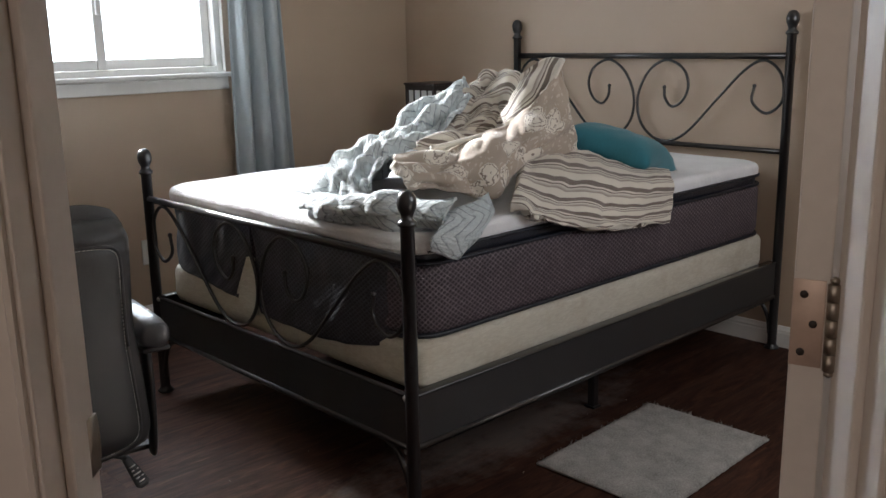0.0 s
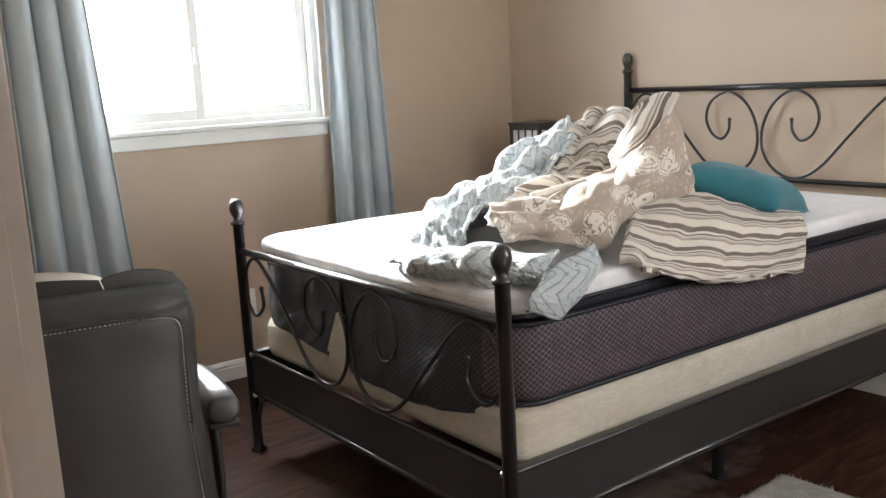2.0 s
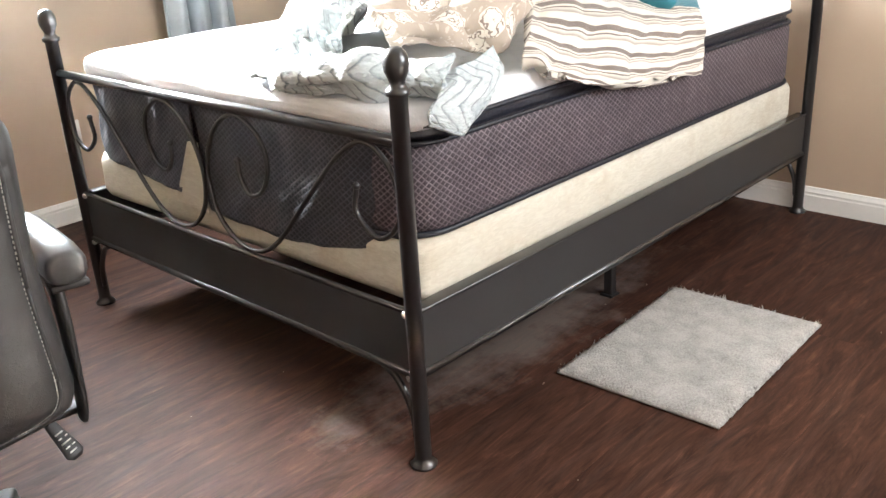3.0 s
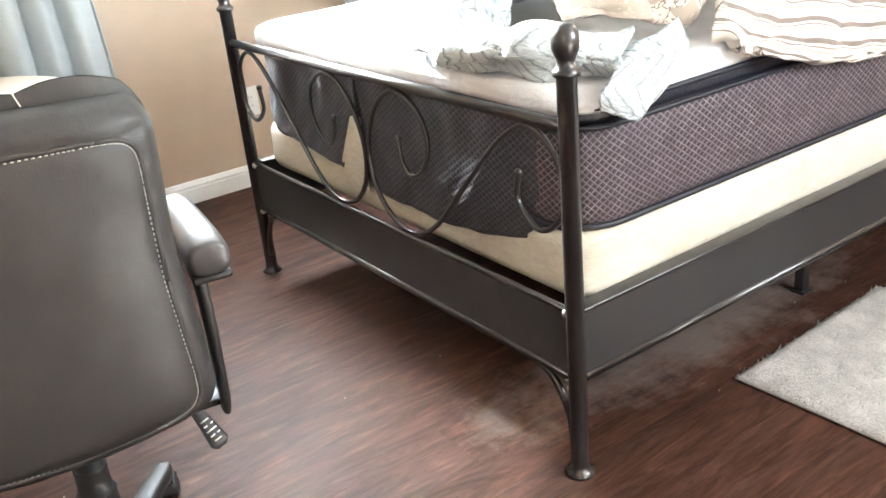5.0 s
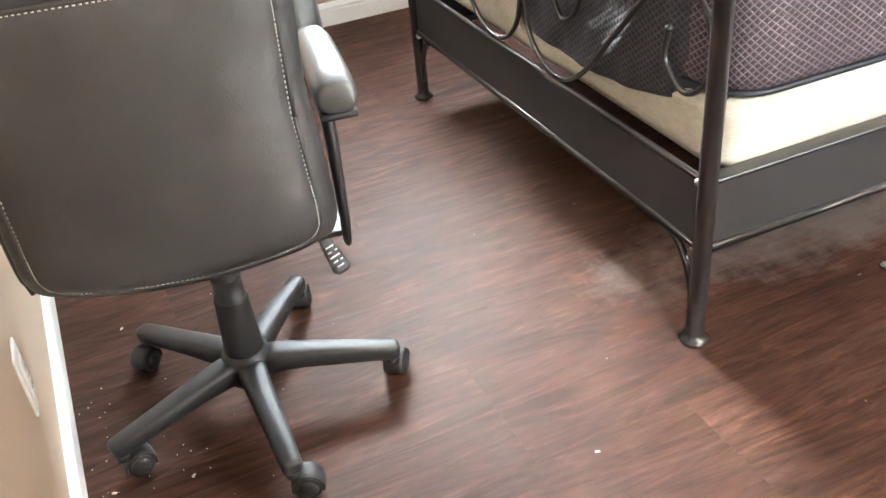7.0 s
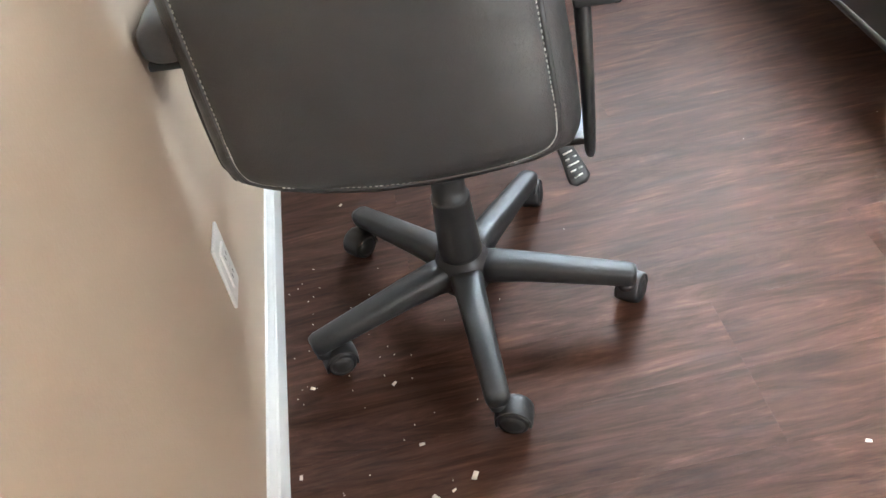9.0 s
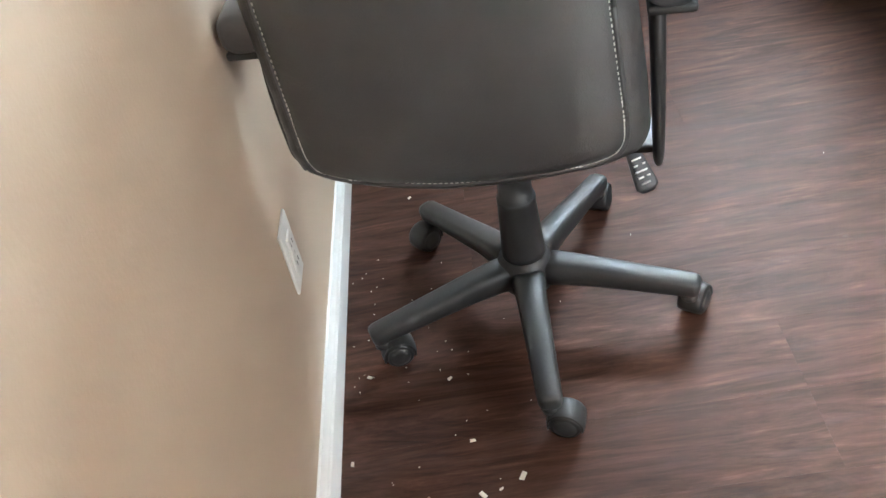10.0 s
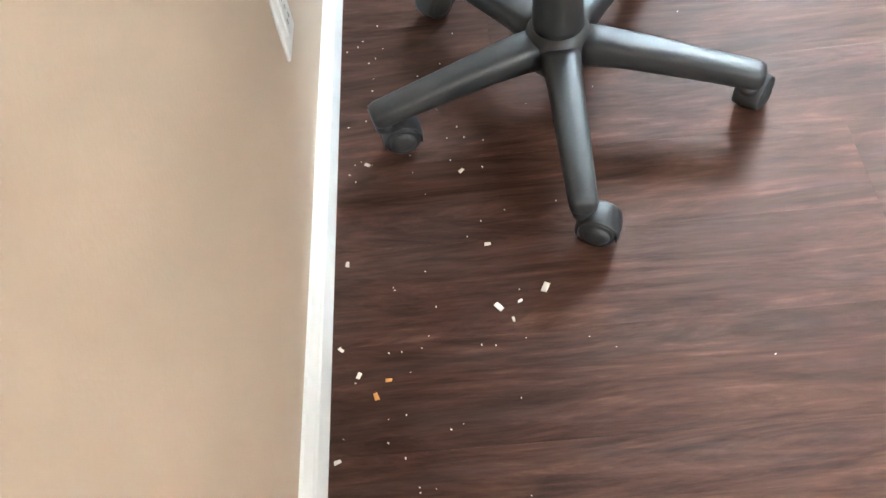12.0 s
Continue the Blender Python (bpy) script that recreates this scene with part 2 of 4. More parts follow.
def stained_cream():
    m, t, n, l, b = node_material("cream_damask_ticking")
    c = coords(t, "Object", (0.6, 0.6, 2.4))
    w = noise_node(t, c, 30, 4, 0.6, 2.0)
    st = noise_node(t, coords(t), 4.5, 6, 0.68)
    base = ramp(t, w, [(0.4, (0.53, 0.50, 0.42)), (0.6, (0.60, 0.575, 0.49))])
    l.new(mix(t, ramp(t, st, [(0.52, (0, 0, 0)), (0.75, (0.6, 0.6, 0.6))]), base, (0.38, 0.30, 0.2)), b.inputs["Base Color"])
    b.inputs["Roughness"].default_value = 0.75
    bump(t, b, w, 0.35, 0.005)
    return m


def window_glass():
    m, t, n, l, b = node_material("clear_glass")
    b.inputs["Transmission Weight"].default_value, b.inputs["Roughness"].default_value, b.inputs["IOR"].default_value = 1.0, 0.0, 1.45
    b.inputs["Base Color"].default_value = (0.97, 0.98, 0.98, 1)
    return m


def emitter(name, colour, strength):
    m, t, n, l, b = node_material(name)
    b.inputs["Base Color"].default_value = (*colour, 1)
    b.inputs["Emission Color"].default_value, b.inputs["Emission Strength"].default_value = (*colour, 1), strength
    return m


TAN = wall_paint("tan_wall_paint", (0.475, 0.365, 0.268), 0.5)
HALL = wall_paint("hall_satin_paint", (0.70, 0.68, 0.66), 0.45)
WHITE_TRIM = surface("white_trim_paint", (0.74, 0.73, 0.70), 0.38, var=0.05, relief=0.08)
# off-white door trim, warmth of bounced hall light mixed into its colour
DOOR_TRIM = surface("warm_lit_door_trim_paint", (0.66, 0.605, 0.55), 0.42, var=0.06, relief=0.08)
CREAM_CLOTH = surface("cream_brushed_cotton", (0.68, 0.64, 0.56), 0.85, var=0.08, fine=120, coarse=8, relief=0.3, sheen=0.2)
CEILING = wall_paint("white_ceiling_paint", (0.78, 0.77, 0.74), 0.8)
PLANK = plank_wood()
SUBFLOOR = surface("dark_joint", (0.012, 0.008, 0.007), 0.8)
IRON = surface("black_gloss_painted_steel", (0.010, 0.0100, 0.0112), 0.36, var=0.25, fine=140, relief=0.05, depth=0.0005, coat=1.0)
IRON.node_tree.nodes["Principled BSDF"].inputs["Specular IOR Level"].default_value = 0.5
IRON.node_tree.nodes["Principled BSDF"].inputs["Coat Roughness"].default_value = 0.10
PANEL = surface("black_satin_panel", (0.024, 0.0238, 0.0252), 0.48, var=0.2, fine=120, relief=0.1, depth=0.001)
STEEL = surface("bare_zinc_steel", (0.55, 0.54, 0.52), 0.32, metal=1.0, var=0.1)
PEWTER = surface("dull_brass_plate", (0.36, 0.31, 0.26), 0.4, metal=0.9, var=0.2)
HINGE = surface("paint_smeared_hinge", (0.55, 0.42, 0.34), 0.45, metal=0.35, var=0.25, fine=40)
QUILT = mattress_quilt("plum_quilted_ticking", (0.022, 0.014, 0.019), (0.042, 0.028, 0.036), (0.36, 0.30, 0.33), 0.6)
# the plum ticking again, the foot end's shade put into darker, bluer tones
SHADED_QUILT = mattress_quilt("shaded_plum_ticking", (0.014, 0.015, 0.022), (0.026, 0.026, 0.036), (0.22, 0.22, 0.27), 0.34)
NAVY = surface("black_navy_border_knit", (0.012, 0.014, 0.022), 0.42, var=0.3, fine=90, coarse=12, relief=0.4, depth=0.004)
TOPPER = white_quilt_top()
CREAM = stained_cream()
STRIPE, FLORAL, BLUE = striped_cloth(), floral_cloth(), blue_cloth()
TEAL = surface("teal_cotton", (0.025, 0.17, 0.215), 0.8, var=0.2, fine=200, coarse=7, relief=0.3, sheen=0.25)
CURTAIN = surface("grey_blue_curtain_fabric", (0.43, 0.475, 0.49), 0.8, var=0.1, fine=240, coarse=4, relief=0.3, depth=0.002, sheen=0.15)
LEATHER = leather()
PLASTIC = surface("black_moulded_plastic", (0.026, 0.026, 0.0265), 0.46, var=0.25, fine=260, coarse=9, relief=0.18, depth=0.001)
GLOSSY_LEATHER = surface("smooth_worn_leather", (0.055, 0.056, 0.059), 0.32, var=0.15, fine=200, coarse=9, relief=0.1, depth=0.001, coat=0.9)
GLOSSY_LEATHER.node_tree.nodes["Principled BSDF"].inputs["Coat Roughness"].default_value = 0.24
THREAD = surface("grey_white_thread", (0.74, 0.725, 0.69), 0.8, var=0.1)
RUG = rug_pile()
PALE_TOP = surface("pale_beige_laminate", (0.52, 0.45, 0.36), 0.5, var=0.08)
DARK_WOOD = surface("black_brown_wood", (0.03, 0.02, 0.016), 0.45, var=0.3)
PAPER = surface("white_rice_paper", (0.72, 0.71, 0.68), 0.8, var=0.05)
OUTLET = surface("white_plastic", (0.76, 0.75, 0.72), 0.35, var=0.03)
GLASS = window_glass()
GLOW = emitter("overcast_brightness", (0.95, 0.98, 1.0), 0.50)
CHIP = surface("white_wood_chip", (0.66, 0.6, 0.5), 0.8, var=0.2)
AMBER = surface("amber_crumb", (0.6, 0.28, 0.06), 0.7, var=0.2)
GRASS = surface("pale_gravel_ground", (0.42, 0.40, 0.37), 0.9, var=0.25, fine=6, coarse=0.4)


# ---- mesh helpers ----
def mesh_from(bm, name, material, smooth=True):
    me = bpy.data.meshes.new(name)
    bmesh.ops.recalc_face_normals(bm, faces=bm.faces)
    for f in bm.faces:
        f.smooth = smooth
    bm.to_mesh(me)
    bm.free()
    me.materials.append(material)
    return me


def part(name, bm, material, parent=None, label="", smooth=True):
    ob = new(name, mesh_from(bm, name, material, smooth))
    if parent is not None:
        ob.parent = parent
    if label:
        ob["label"] = label
    return ob


def thing(name, m, label, category, group="", kind=""):
    ob = new(name)
    ob.empty_display_size = 0.05
    ob.matrix_world = m
    return tagged(ob, label, category, group, kind)


def soften(ob, width=0.003, segments=2, angle=35):
    mod = ob.modifiers.new("worn_edges", "BEVEL")
    mod.width, mod.segments, mod.limit_method, mod.angle_limit = width, segments, "ANGLE", radians(angle)
    mod.harden_normals = False
    return ob


def box(bm, lo, hi, m=None):
    c = [(a + b) / 2 for a, b in zip(lo, hi)]
    s = [abs(b - a) for a, b in zip(lo, hi)]
    k = Matrix.Translation(c) @ Matrix.Diagonal((*s, 1))
    return bmesh.ops.create_cube(bm, size=1, matrix=(m @ k) if m else k)["verts"]


def slab(lo, hi, bevel=0.0, m=None, segments=2):
    bm = bmesh.new()
    box(bm, lo, hi, m)
    if bevel:
        bmesh.ops.bevel(bm, geom=bm.edges[:] + bm.verts[:], offset=bevel, segments=segments, profile=0.5, affect="EDGES")
    return bm


def prism(outline, z0, z1):
    """An upright block on a plan outline."""
    bm = bmesh.new()
    low = [bm.verts.new((x, y, z0)) for x, y in outline]
    top = [bm.verts.new((x, y, z1)) for x, y in outline]
    bm.faces.new(low[::-1])
    bm.faces.new(top)
    for i in range(len(outline)):
        j = (i + 1) % len(outline)
        bm.faces.new((low[i], low[j], top[j], top[i]))
    return bm


def smooth_path(points, per=8):
    """Catmull-Rom through a few points."""
    p = [Vector(q) for q in points]
    p = [2 * p[0] - p[1], *p, 2 * p[-1] - p[-2]]
    out = []
    for i in range(1, len(p) - 2):
        for k in range(per):
            u = k / per
            out.append(0.5 * (2 * p[i] + (p[i + 1] - p[i - 1]) * u + (2 * p[i - 1] - 5 * p[i] + 4 * p[i + 1] - p[i + 2]) * u * u + (3 * p[i] - p[i - 1] - 3 * p[i + 1] + p[i + 2]) * u ** 3))
    out.append(p[-2])
    return out


def tube(bm, path, radius, sides=10, flat=1.0, up=Vector((0, 0, 1)), taper=None):
    """A round or flattened bar along a path; taper gives a factor for each place from 0 to 1."""
    path = [Vector(q) for q in path]
    rings, n = [], len(path)
    side = None
    for i, q in enumerate(path):
        d = (path[min(i + 1, n - 1)] - path[max(i - 1, 0)]).normalized()
        if side is None:
            side = d.cross(up)
            side = (side if side.length > 0.05 else d.cross(Vector((1, 0, 0)))).normalized()
        side = (side - d * side.dot(d)).normalized()
        over = side.cross(d)
        r = radius * (taper(i / (n - 1)) if taper else 1)
        rings.append([bm.verts.new(q + side * math.cos(a) * r + over * math.sin(a) * r * flat) for a in (2 * math.pi * k / sides for k in range(sides))])
    for a, b in zip(rings, rings[1:]):
        for k in range(sides):
            bm.faces.new((a[k], a[(k + 1) % sides], b[(k + 1) % sides], b[k]))
    bm.faces.new(rings[0][::-1])
    bm.faces.new(rings[-1])
    return bm


def lathe(bm, profile, sides=20, m=None):
    """Turns (radius, height) round the z axis."""
    m = m or Matrix()
    rings = []
    for r, z in profile:
        rings.append([bm.verts.new(m @ Vector((max(r, 1e-4) * math.cos(a), max(r, 1e-4) * math.sin(a), z))) for a in (2 * math.pi * k / sides for k in range(sides))])
    for a, b in zip(rings, rings[1:]):
        for k in range(sides):
            bm.faces.new((a[k], a[(k + 1) % sides], b[(k + 1) % sides], b[k]))
    bm.faces.new(rings[0][::-1])
    bm.faces.new(rings[-1])
    return bm


def catmull(p0, p1, p2, p3, u):
    return 0.5 * (2 * p1 + (p2 - p0) * u + (2 * p0 - 5 * p1 + 4 * p2 - p3) * u * u + (3 * p1 - p0 - 3 * p2 + p3) * u ** 3)


def net_point(net, u, v):
    rows = []
    nv, nu = len(net), len(net[0])
    fv = min(v * (nv - 1), nv - 1.0001)
    fu = min(u * (nu - 1), nu - 1.0001)
    iv, iu = int(fv), int(fu)
    for k in range(-1, 3):
        r = net[min(max(iv + k, 0), nv - 1)]
        rows.append(catmull(*(r[min(max(iu + j, 0), nu - 1)] for j in range(-1, 3)), fu - iu))
    return catmull(*rows, fv - iv)


def cloth(name, net, size, nu, nv, folds, material, parent=None, label="", thick=0.008, edge=0.0, crumple=0.02, sink=0.0):
    """A draped cloth through a coarse net of places; folds: rows of (turn, count, depth) for wrinkles across it, and a crumple."""
    net = [[Vector(p) - Vector((0, 0, sink * min(1, max(0, (0.90 - p[2]) / 0.06)))) for p in row] for row in net]
    bm = bmesh.new()
    uvs = bm.loops.layers.uv.new("uv")
    grid = []
    for j in range(nv + 1):
        line = []
        for i in range(nu + 1):
            u, v = i / nu, j / nv
            e = 1e-3
            p = net_point(net, u, v)
            du = net_point(net, min(u + e, 1), v) - net_point(net, max(u - e, 0), v)
            dv = net_point(net, u, min(v + e, 1)) - net_point(net, u, max(v - e, 0))
            nrm = du.cross(dv).normalized() if du.length * dv.length > 0 else Vector((0, 0, 1))
            s, tt = u * size[0], v * size[1]
            h = 0.0
            for turn, count, depth in folds:
                a = s * math.cos(turn) + tt * math.sin(turn)
                b = -s * math.sin(turn) + tt * math.cos(turn)
                wob = noise.noise(Vector((b * 3.1 + turn * 7, a * 2.0, depth * 90)))
                h += depth * math.sin(a * count * 2 * math.pi + wob * 3.2) * (0.35 + 0.9 * abs(noise.noise(Vector((a * 2.3, b * 2.7, count)))))
            for k, amp in ((4.2, crumple), (9.5, crumple * 0.45)):
                q = Vector((s * k + 3, tt * k * 0.7, k))
                q += 0.35 * Vector((noise.noise(q * 0.8), noise.noise(q * 0.8 + Vector((5, 0, 0))), 0))
                h += amp * (0.32 - abs(noise.noise(q))) * 1.6
            h += 0.012 * noise.noise(Vector((s * 7, tt * 7, size[0] * 5))) + 0.006 * noise.noise(Vector((s * 19, tt * 19, 2.0)))
            p = p + nrm * h
            if edge:
                ragged = noise.noise(Vector((s * 5, tt * 5, 9)))
                p += dv.normalized() * edge * ragged * (1 if v > 0.97 else (-1 if v < 0.03 else 0))
            line.append(bm.verts.new(p))
        grid.append(line)
    for j in range(nv):
        for i in range(nu):
            f = bm.faces.new((grid[j][i], grid[j][i + 1], grid[j + 1][i + 1], grid[j + 1][i]))
            for loop, (a, b) in zip(f.loops, ((i, j), (i + 1, j), (i + 1, j + 1), (i, j + 1))):
                loop[uvs].uv = (a / nu * size[0], b / nv * size[1])
    ob = part(name, bm, material, parent, label)
    mod = ob.modifiers.new("thickness", "SOLIDIFY")
    mod.thickness, mod.offset = thick, 0
    return ob


def pillow_mesh(bm, lx, ly, lz, n=22, sag=0.0):
    for sgn in (1, -1):
        g = [[bm.verts.new((lx / 2 * (a * (1 - 0.06 * (1 - b * b))), ly / 2 * (b * (1 - 0.06 * (1 - a * a))), sgn * lz / 2 * ((1 - a ** 4) * (1 - b ** 4)) ** 0.5 + 0.012 * noise.noise(Vector((a * 3, b * 3, sgn))) * (1 - a * a) * (1 - b * b) - sag * a * a))
              for a in (2 * i / n - 1 for i in range(n + 1))] for b in (2 * j / n - 1 for j in range(n + 1))]
        for j in range(n):
            for i in range(n):
                bm.faces.new((g[j][i], g[j][i + 1], g[j + 1][i + 1], g[j + 1][i]))
    bmesh.ops.remove_doubles(bm, verts=bm.verts, dist=1e-4)
    return bm


# ---- structure ----
def built(name, bm, material, label="", category="", smooth=False):
    return tagged(part(name, bm, material, None, "", smooth), label, category, "", "structure")


def boxes(*pairs, m=None):
    bm = bmesh.new()
    for lo, hi in pairs:
        box(bm, lo, hi, m)
    return bm


EAST, NORTH, SOUTH, TOP = 3.235, 4.36, 0.36, 2.44
WIN_L, WIN_R, WIN_B, WIN_T = 0.885, 2.075, 1.137, 2.11
DIAG = pose(-0.0215, 1.4205, 0, 0, 0, -45)  # the slanted doorway wall: x along it, y into the bedroom
JAMB_L, JAMB_R, HEAD = 0.127, 0.868, 2.04

ground = built("ground", slab((-150, -150, -0.62), (150, 150, -0.60)), GRASS, "pale bright ground outside the windows", "ground")
built("ceiling", slab((-1.4, -1.15, TOP), (3.45, 4.5, TOP + 0.1)), CEILING, "plain white painted ceiling", "ceiling")
built("wall_north", boxes(((-0.02, NORTH, 0), (WIN_L, 4.475, TOP)), ((WIN_R, NORTH, 0), (EAST + 0.115, 4.475, TOP)),
                          ((WIN_L, NORTH, 0), (WIN_R, 4.475, WIN_B)), ((WIN_L, NORTH, WIN_T), (WIN_R, 4.475, TOP))), TAN, "tan painted wall with the window", "wall")
built("wall_east", boxes(((EAST, SOUTH - 0.115, 0), (EAST + 0.115, NORTH, TOP))), TAN, "tan painted wall behind the headboard", "wall")
# the opening in this wall is assumed, made for the south fill lamp
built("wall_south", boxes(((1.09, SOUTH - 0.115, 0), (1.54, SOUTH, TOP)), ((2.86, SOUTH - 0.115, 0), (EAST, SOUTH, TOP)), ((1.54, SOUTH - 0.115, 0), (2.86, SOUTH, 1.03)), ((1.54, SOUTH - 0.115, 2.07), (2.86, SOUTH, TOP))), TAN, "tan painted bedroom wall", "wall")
built("wall_west", boxes(((-0.06, 1.40, 0), (0.0, NORTH, TOP))), TAN, "tan painted wall with scuffs beside the office chair", "wall")
built("wall_hall_east", boxes(((-0.125, 1.361, 0), (-0.061, 3.40, TOP))), HALL, "satin painted hall wall with a light switch", "wall")
built("wall_doorway", boxes(((-0.0314, -0.115, 0), (JAMB_L - 0.018, 0, TOP)), ((JAMB_R + 0.018, -0.115, 0), (1.58, 0, TOP)),
                            ((JAMB_L - 0.018, -0.115, HEAD + 0.018), (JAMB_R + 0.018, 0, TOP)), m=DIAG), TAN, "slanted tan wall with the bedroom doorway", "wall")
# opening cut only for the warm hall fill
built("wall_hall_west", boxes(((-1.37, -1.0, 0), (-1.25, -0.17, TOP)), ((-1.37, 0.87, 0), (-1.25, 3.52, TOP)), ((-1.37, -0.17, 0), (-1.25, 0.87, 0.98)), ((-1.37, -0.17, 2.02), (-1.25, 0.87, TOP))), TAN, "tan painted hall wall", "wall")
built("wall_hall_south", boxes(((-1.37, -1.115, 0), (1.32, -1.0, TOP))), TAN, "tan painted hall wall", "wall")
built("wall_hall_side", boxes(((1.20, -1.0, 0), (1.315, 0.24, TOP))), TAN, "tan painted hall wall", "wall")
built("wall_hall_north", boxes(((-1.25, 3.40, 0), (-1.06, 3.52, TOP)), ((-0.26, 3.40, 0), (-0.02, 3.52, TOP)),
                               ((-1.06, 3.40, 0), (-0.26, 3.52, 0.95)), ((-1.06, 3.40, 2.05), (-0.26, 3.52, TOP))), TAN, "tan painted hall wall with a window", "wall")


def base_outline(x0, y0, x1, y1):
    """A skirting board: flat face, small bead and eased top, running from one place to another; the room is to its right."""
    d = Vector((x1 - x0, y1 - y0, 0)).normalized()
    out = Vector((d.y, -d.x, 0))
    profile = [(0, 0), (0.013, 0), (0.013, 0.058), (0.0105, 0.063), (0.0115, 0.071), (0.007, 0.080), (0.004, 0.088), (0, 0.089)]
    bm = bmesh.new()
    ends = [[bm.verts.new(Vector((x, y, 0)) + out * p + Vector((0, 0, z))) for p, z in profile] for x, y in ((x0, y0), (x1, y1))]
    for i in range(len(profile)):
        j = (i + 1) % len(profile)
        bm.faces.new((ends[0][i], ends[0][j], ends[1][j], ends[1][i]))
    bm.faces.new(ends[0])
    bm.faces.new(ends[1][::-1])
    return bm


for a in ((0, 1.455, 0, NORTH), (0.013, NORTH, EAST, NORTH), (EAST, NORTH - 0.013, EAST, SOUTH), (EAST - 0.013, SOUTH, 1.09, SOUTH)):
    built("baseboard", base_outline(*a), WHITE_TRIM, "white moulded skirting board along the wall", "baseboard")


def casing(x0, x1, y, out, z1):
    """One leg of a door casing in the doorway's own axes: x0 the inner edge, x1 the outer, proud by steps."""
    s = 1 if x1 > x0 else -1
    w = abs(x1 - x0)
    steps = [(0, 0), (0, 0.009), (0.10, 0.011), (0.16, 0.008), (0.30, 0.010), (0.55, 0.0135), (0.66, 0.0150), (0.72, 0.012), (0.80, 0.0165), (0.97, 0.0175), (1, 0.015), (1, 0)]
    bm = prism([(x0 + s * w * a, y + out * b) for a, b in steps], 0, z1)
    bm.transform(DIAG)
    return bm


door_frame = thing("door_1", Matrix(), "white painted door frame of the slanted bedroom doorway", "door", kind="structure")
for name, pairs in (("jamb", [((JAMB_L - 0.018, -0.117, 0), (JAMB_L, 0.002, HEAD))]), ("jamb", [((JAMB_R, -0.117, 0), (JAMB_R + 0.018, 0.002, HEAD))]),
                    ("head_jamb", [((JAMB_L - 0.018, -0.117, HEAD), (JAMB_R + 0.018, 0.002, HEAD + 0.018))]),
                    ("door_stop", [((JAMB_L, -0.078, 0), (JAMB_L + 0.011, -0.040, HEAD))]), ("door_stop", [((JAMB_R - 0.011, -0.078, 0), (JAMB_R, -0.040, HEAD))])):
    soften(part(name, boxes(*pairs, m=DIAG), DOOR_TRIM, door_frame, smooth=False), 0.0025)
for y, out in ((0.0, 1), (-0.115, -1)):
    part("casing", casing(JAMB_L - 0.005, JAMB_L - 0.048, y, out, HEAD + 0.06), DOOR_TRIM, door_frame, smooth=False)
    part("casing", casing(JAMB_R + 0.005, JAMB_R + 0.048, y, out, HEAD + 0.06), DOOR_TRIM, door_frame, smooth=False)
    lo, hi = sorted((y, y + out * 0.014))
    part("head_casing", boxes(((JAMB_L - 0.005, lo, HEAD + 0.005), (JAMB_R + 0.005, hi, HEAD + 0.06)), m=DIAG), DOOR_TRIM, door_frame, smooth=False)
# white trim that turns the corner onto the bedroom wall
trim_steps = [(0.0005, 1.412), (0.0165, 1.412), (0.0175, 1.424), (0.0140, 1.432), (0.0125, 1.448), (0.0140, 1.462), (0.0100, 1.474), (0.0110, 1.492), (0.0080, 1.499), (0.0005, 1.499)]
part("corner_casing", prism(trim_steps, 0.001, HEAD + 0.06), DOOR_TRIM, door_frame, smooth=False)
# strike plate with its curled lip on the latch jamb
bm = boxes(((JAMB_L, -0.034, 0.852), (JAMB_L + 0.002, 0.003, 0.912)), m=DIAG)
tube(bm, [DIAG @ Vector(p) for p in smooth_path([(JAMB_L + 0.001, 0.002, 0.882), (JAMB_L - 0.001, 0.010, 0.882), (JAMB_L - 0.007, 0.0165, 0.882), (JAMB_L - 0.014, 0.019, 0.882)], 4)], 0.024, 12, 0.06, up=Vector((0.5, 0.5, 0)))
part("strike_plate", bm, PEWTER, door_frame, "dull metal strike plate with a curled lip")

door = thing("bedroom_door", DIAG @ pose(JAMB_R - 0.004, 0.006, 0.008, 0, 0, 61), "white painted panel door standing open into the bedroom", "door")
soften(part("slab", slab((0, 0, 0), (0.730, 0.035, 2.02)), DOOR_TRIM, door, smooth=False), 0.002)
for z in (0.22, 0.985, 1.78):
    hinge = part("hinge", slab((-0.0015, 0.004, z - 0.045), (0.001, 0.035, z + 0.045), 0.0006), HINGE, door, "paint-smeared butt hinge with screws")
    bm = bmesh.new()
    for k in range(5):
        lathe(bm, [(0.0055, z - 0.045 + k * 0.018), (0.0065, z - 0.0445 + k * 0.018), (0.0065, z - 0.0280 + k * 0.018), (0.0055, z - 0.0275 + k * 0.018)], 12, pose(-0.006, -0.004, 0))
    lathe(bm, [(0.001, z - 0.052), (0.005, z - 0.049), (0.004, z - 0.045)], 12, pose(-0.006, -0.004, 0))
    lathe(bm, [(0.004, z + 0.045), (0.005, z + 0.049), (0.001, z + 0.052)], 12, pose(-0.006, -0.004, 0))
    part("knuckle", bm, PEWTER, hinge, "dark hinge knuckle and pin")
    for dz, dy in ((-0.03, 0.024), (0.0, 0.014), (0.03, 0.024)):
        part("screw", lathe(bmesh.new(), [(0.004, 0), (0.0042, 0.0008), (0.001, 0.0004)], 10, pose(-0.0015, dy, z + dz, 0, -90, 0)), DARK_WOOD, hinge)
knob = bmesh.new()
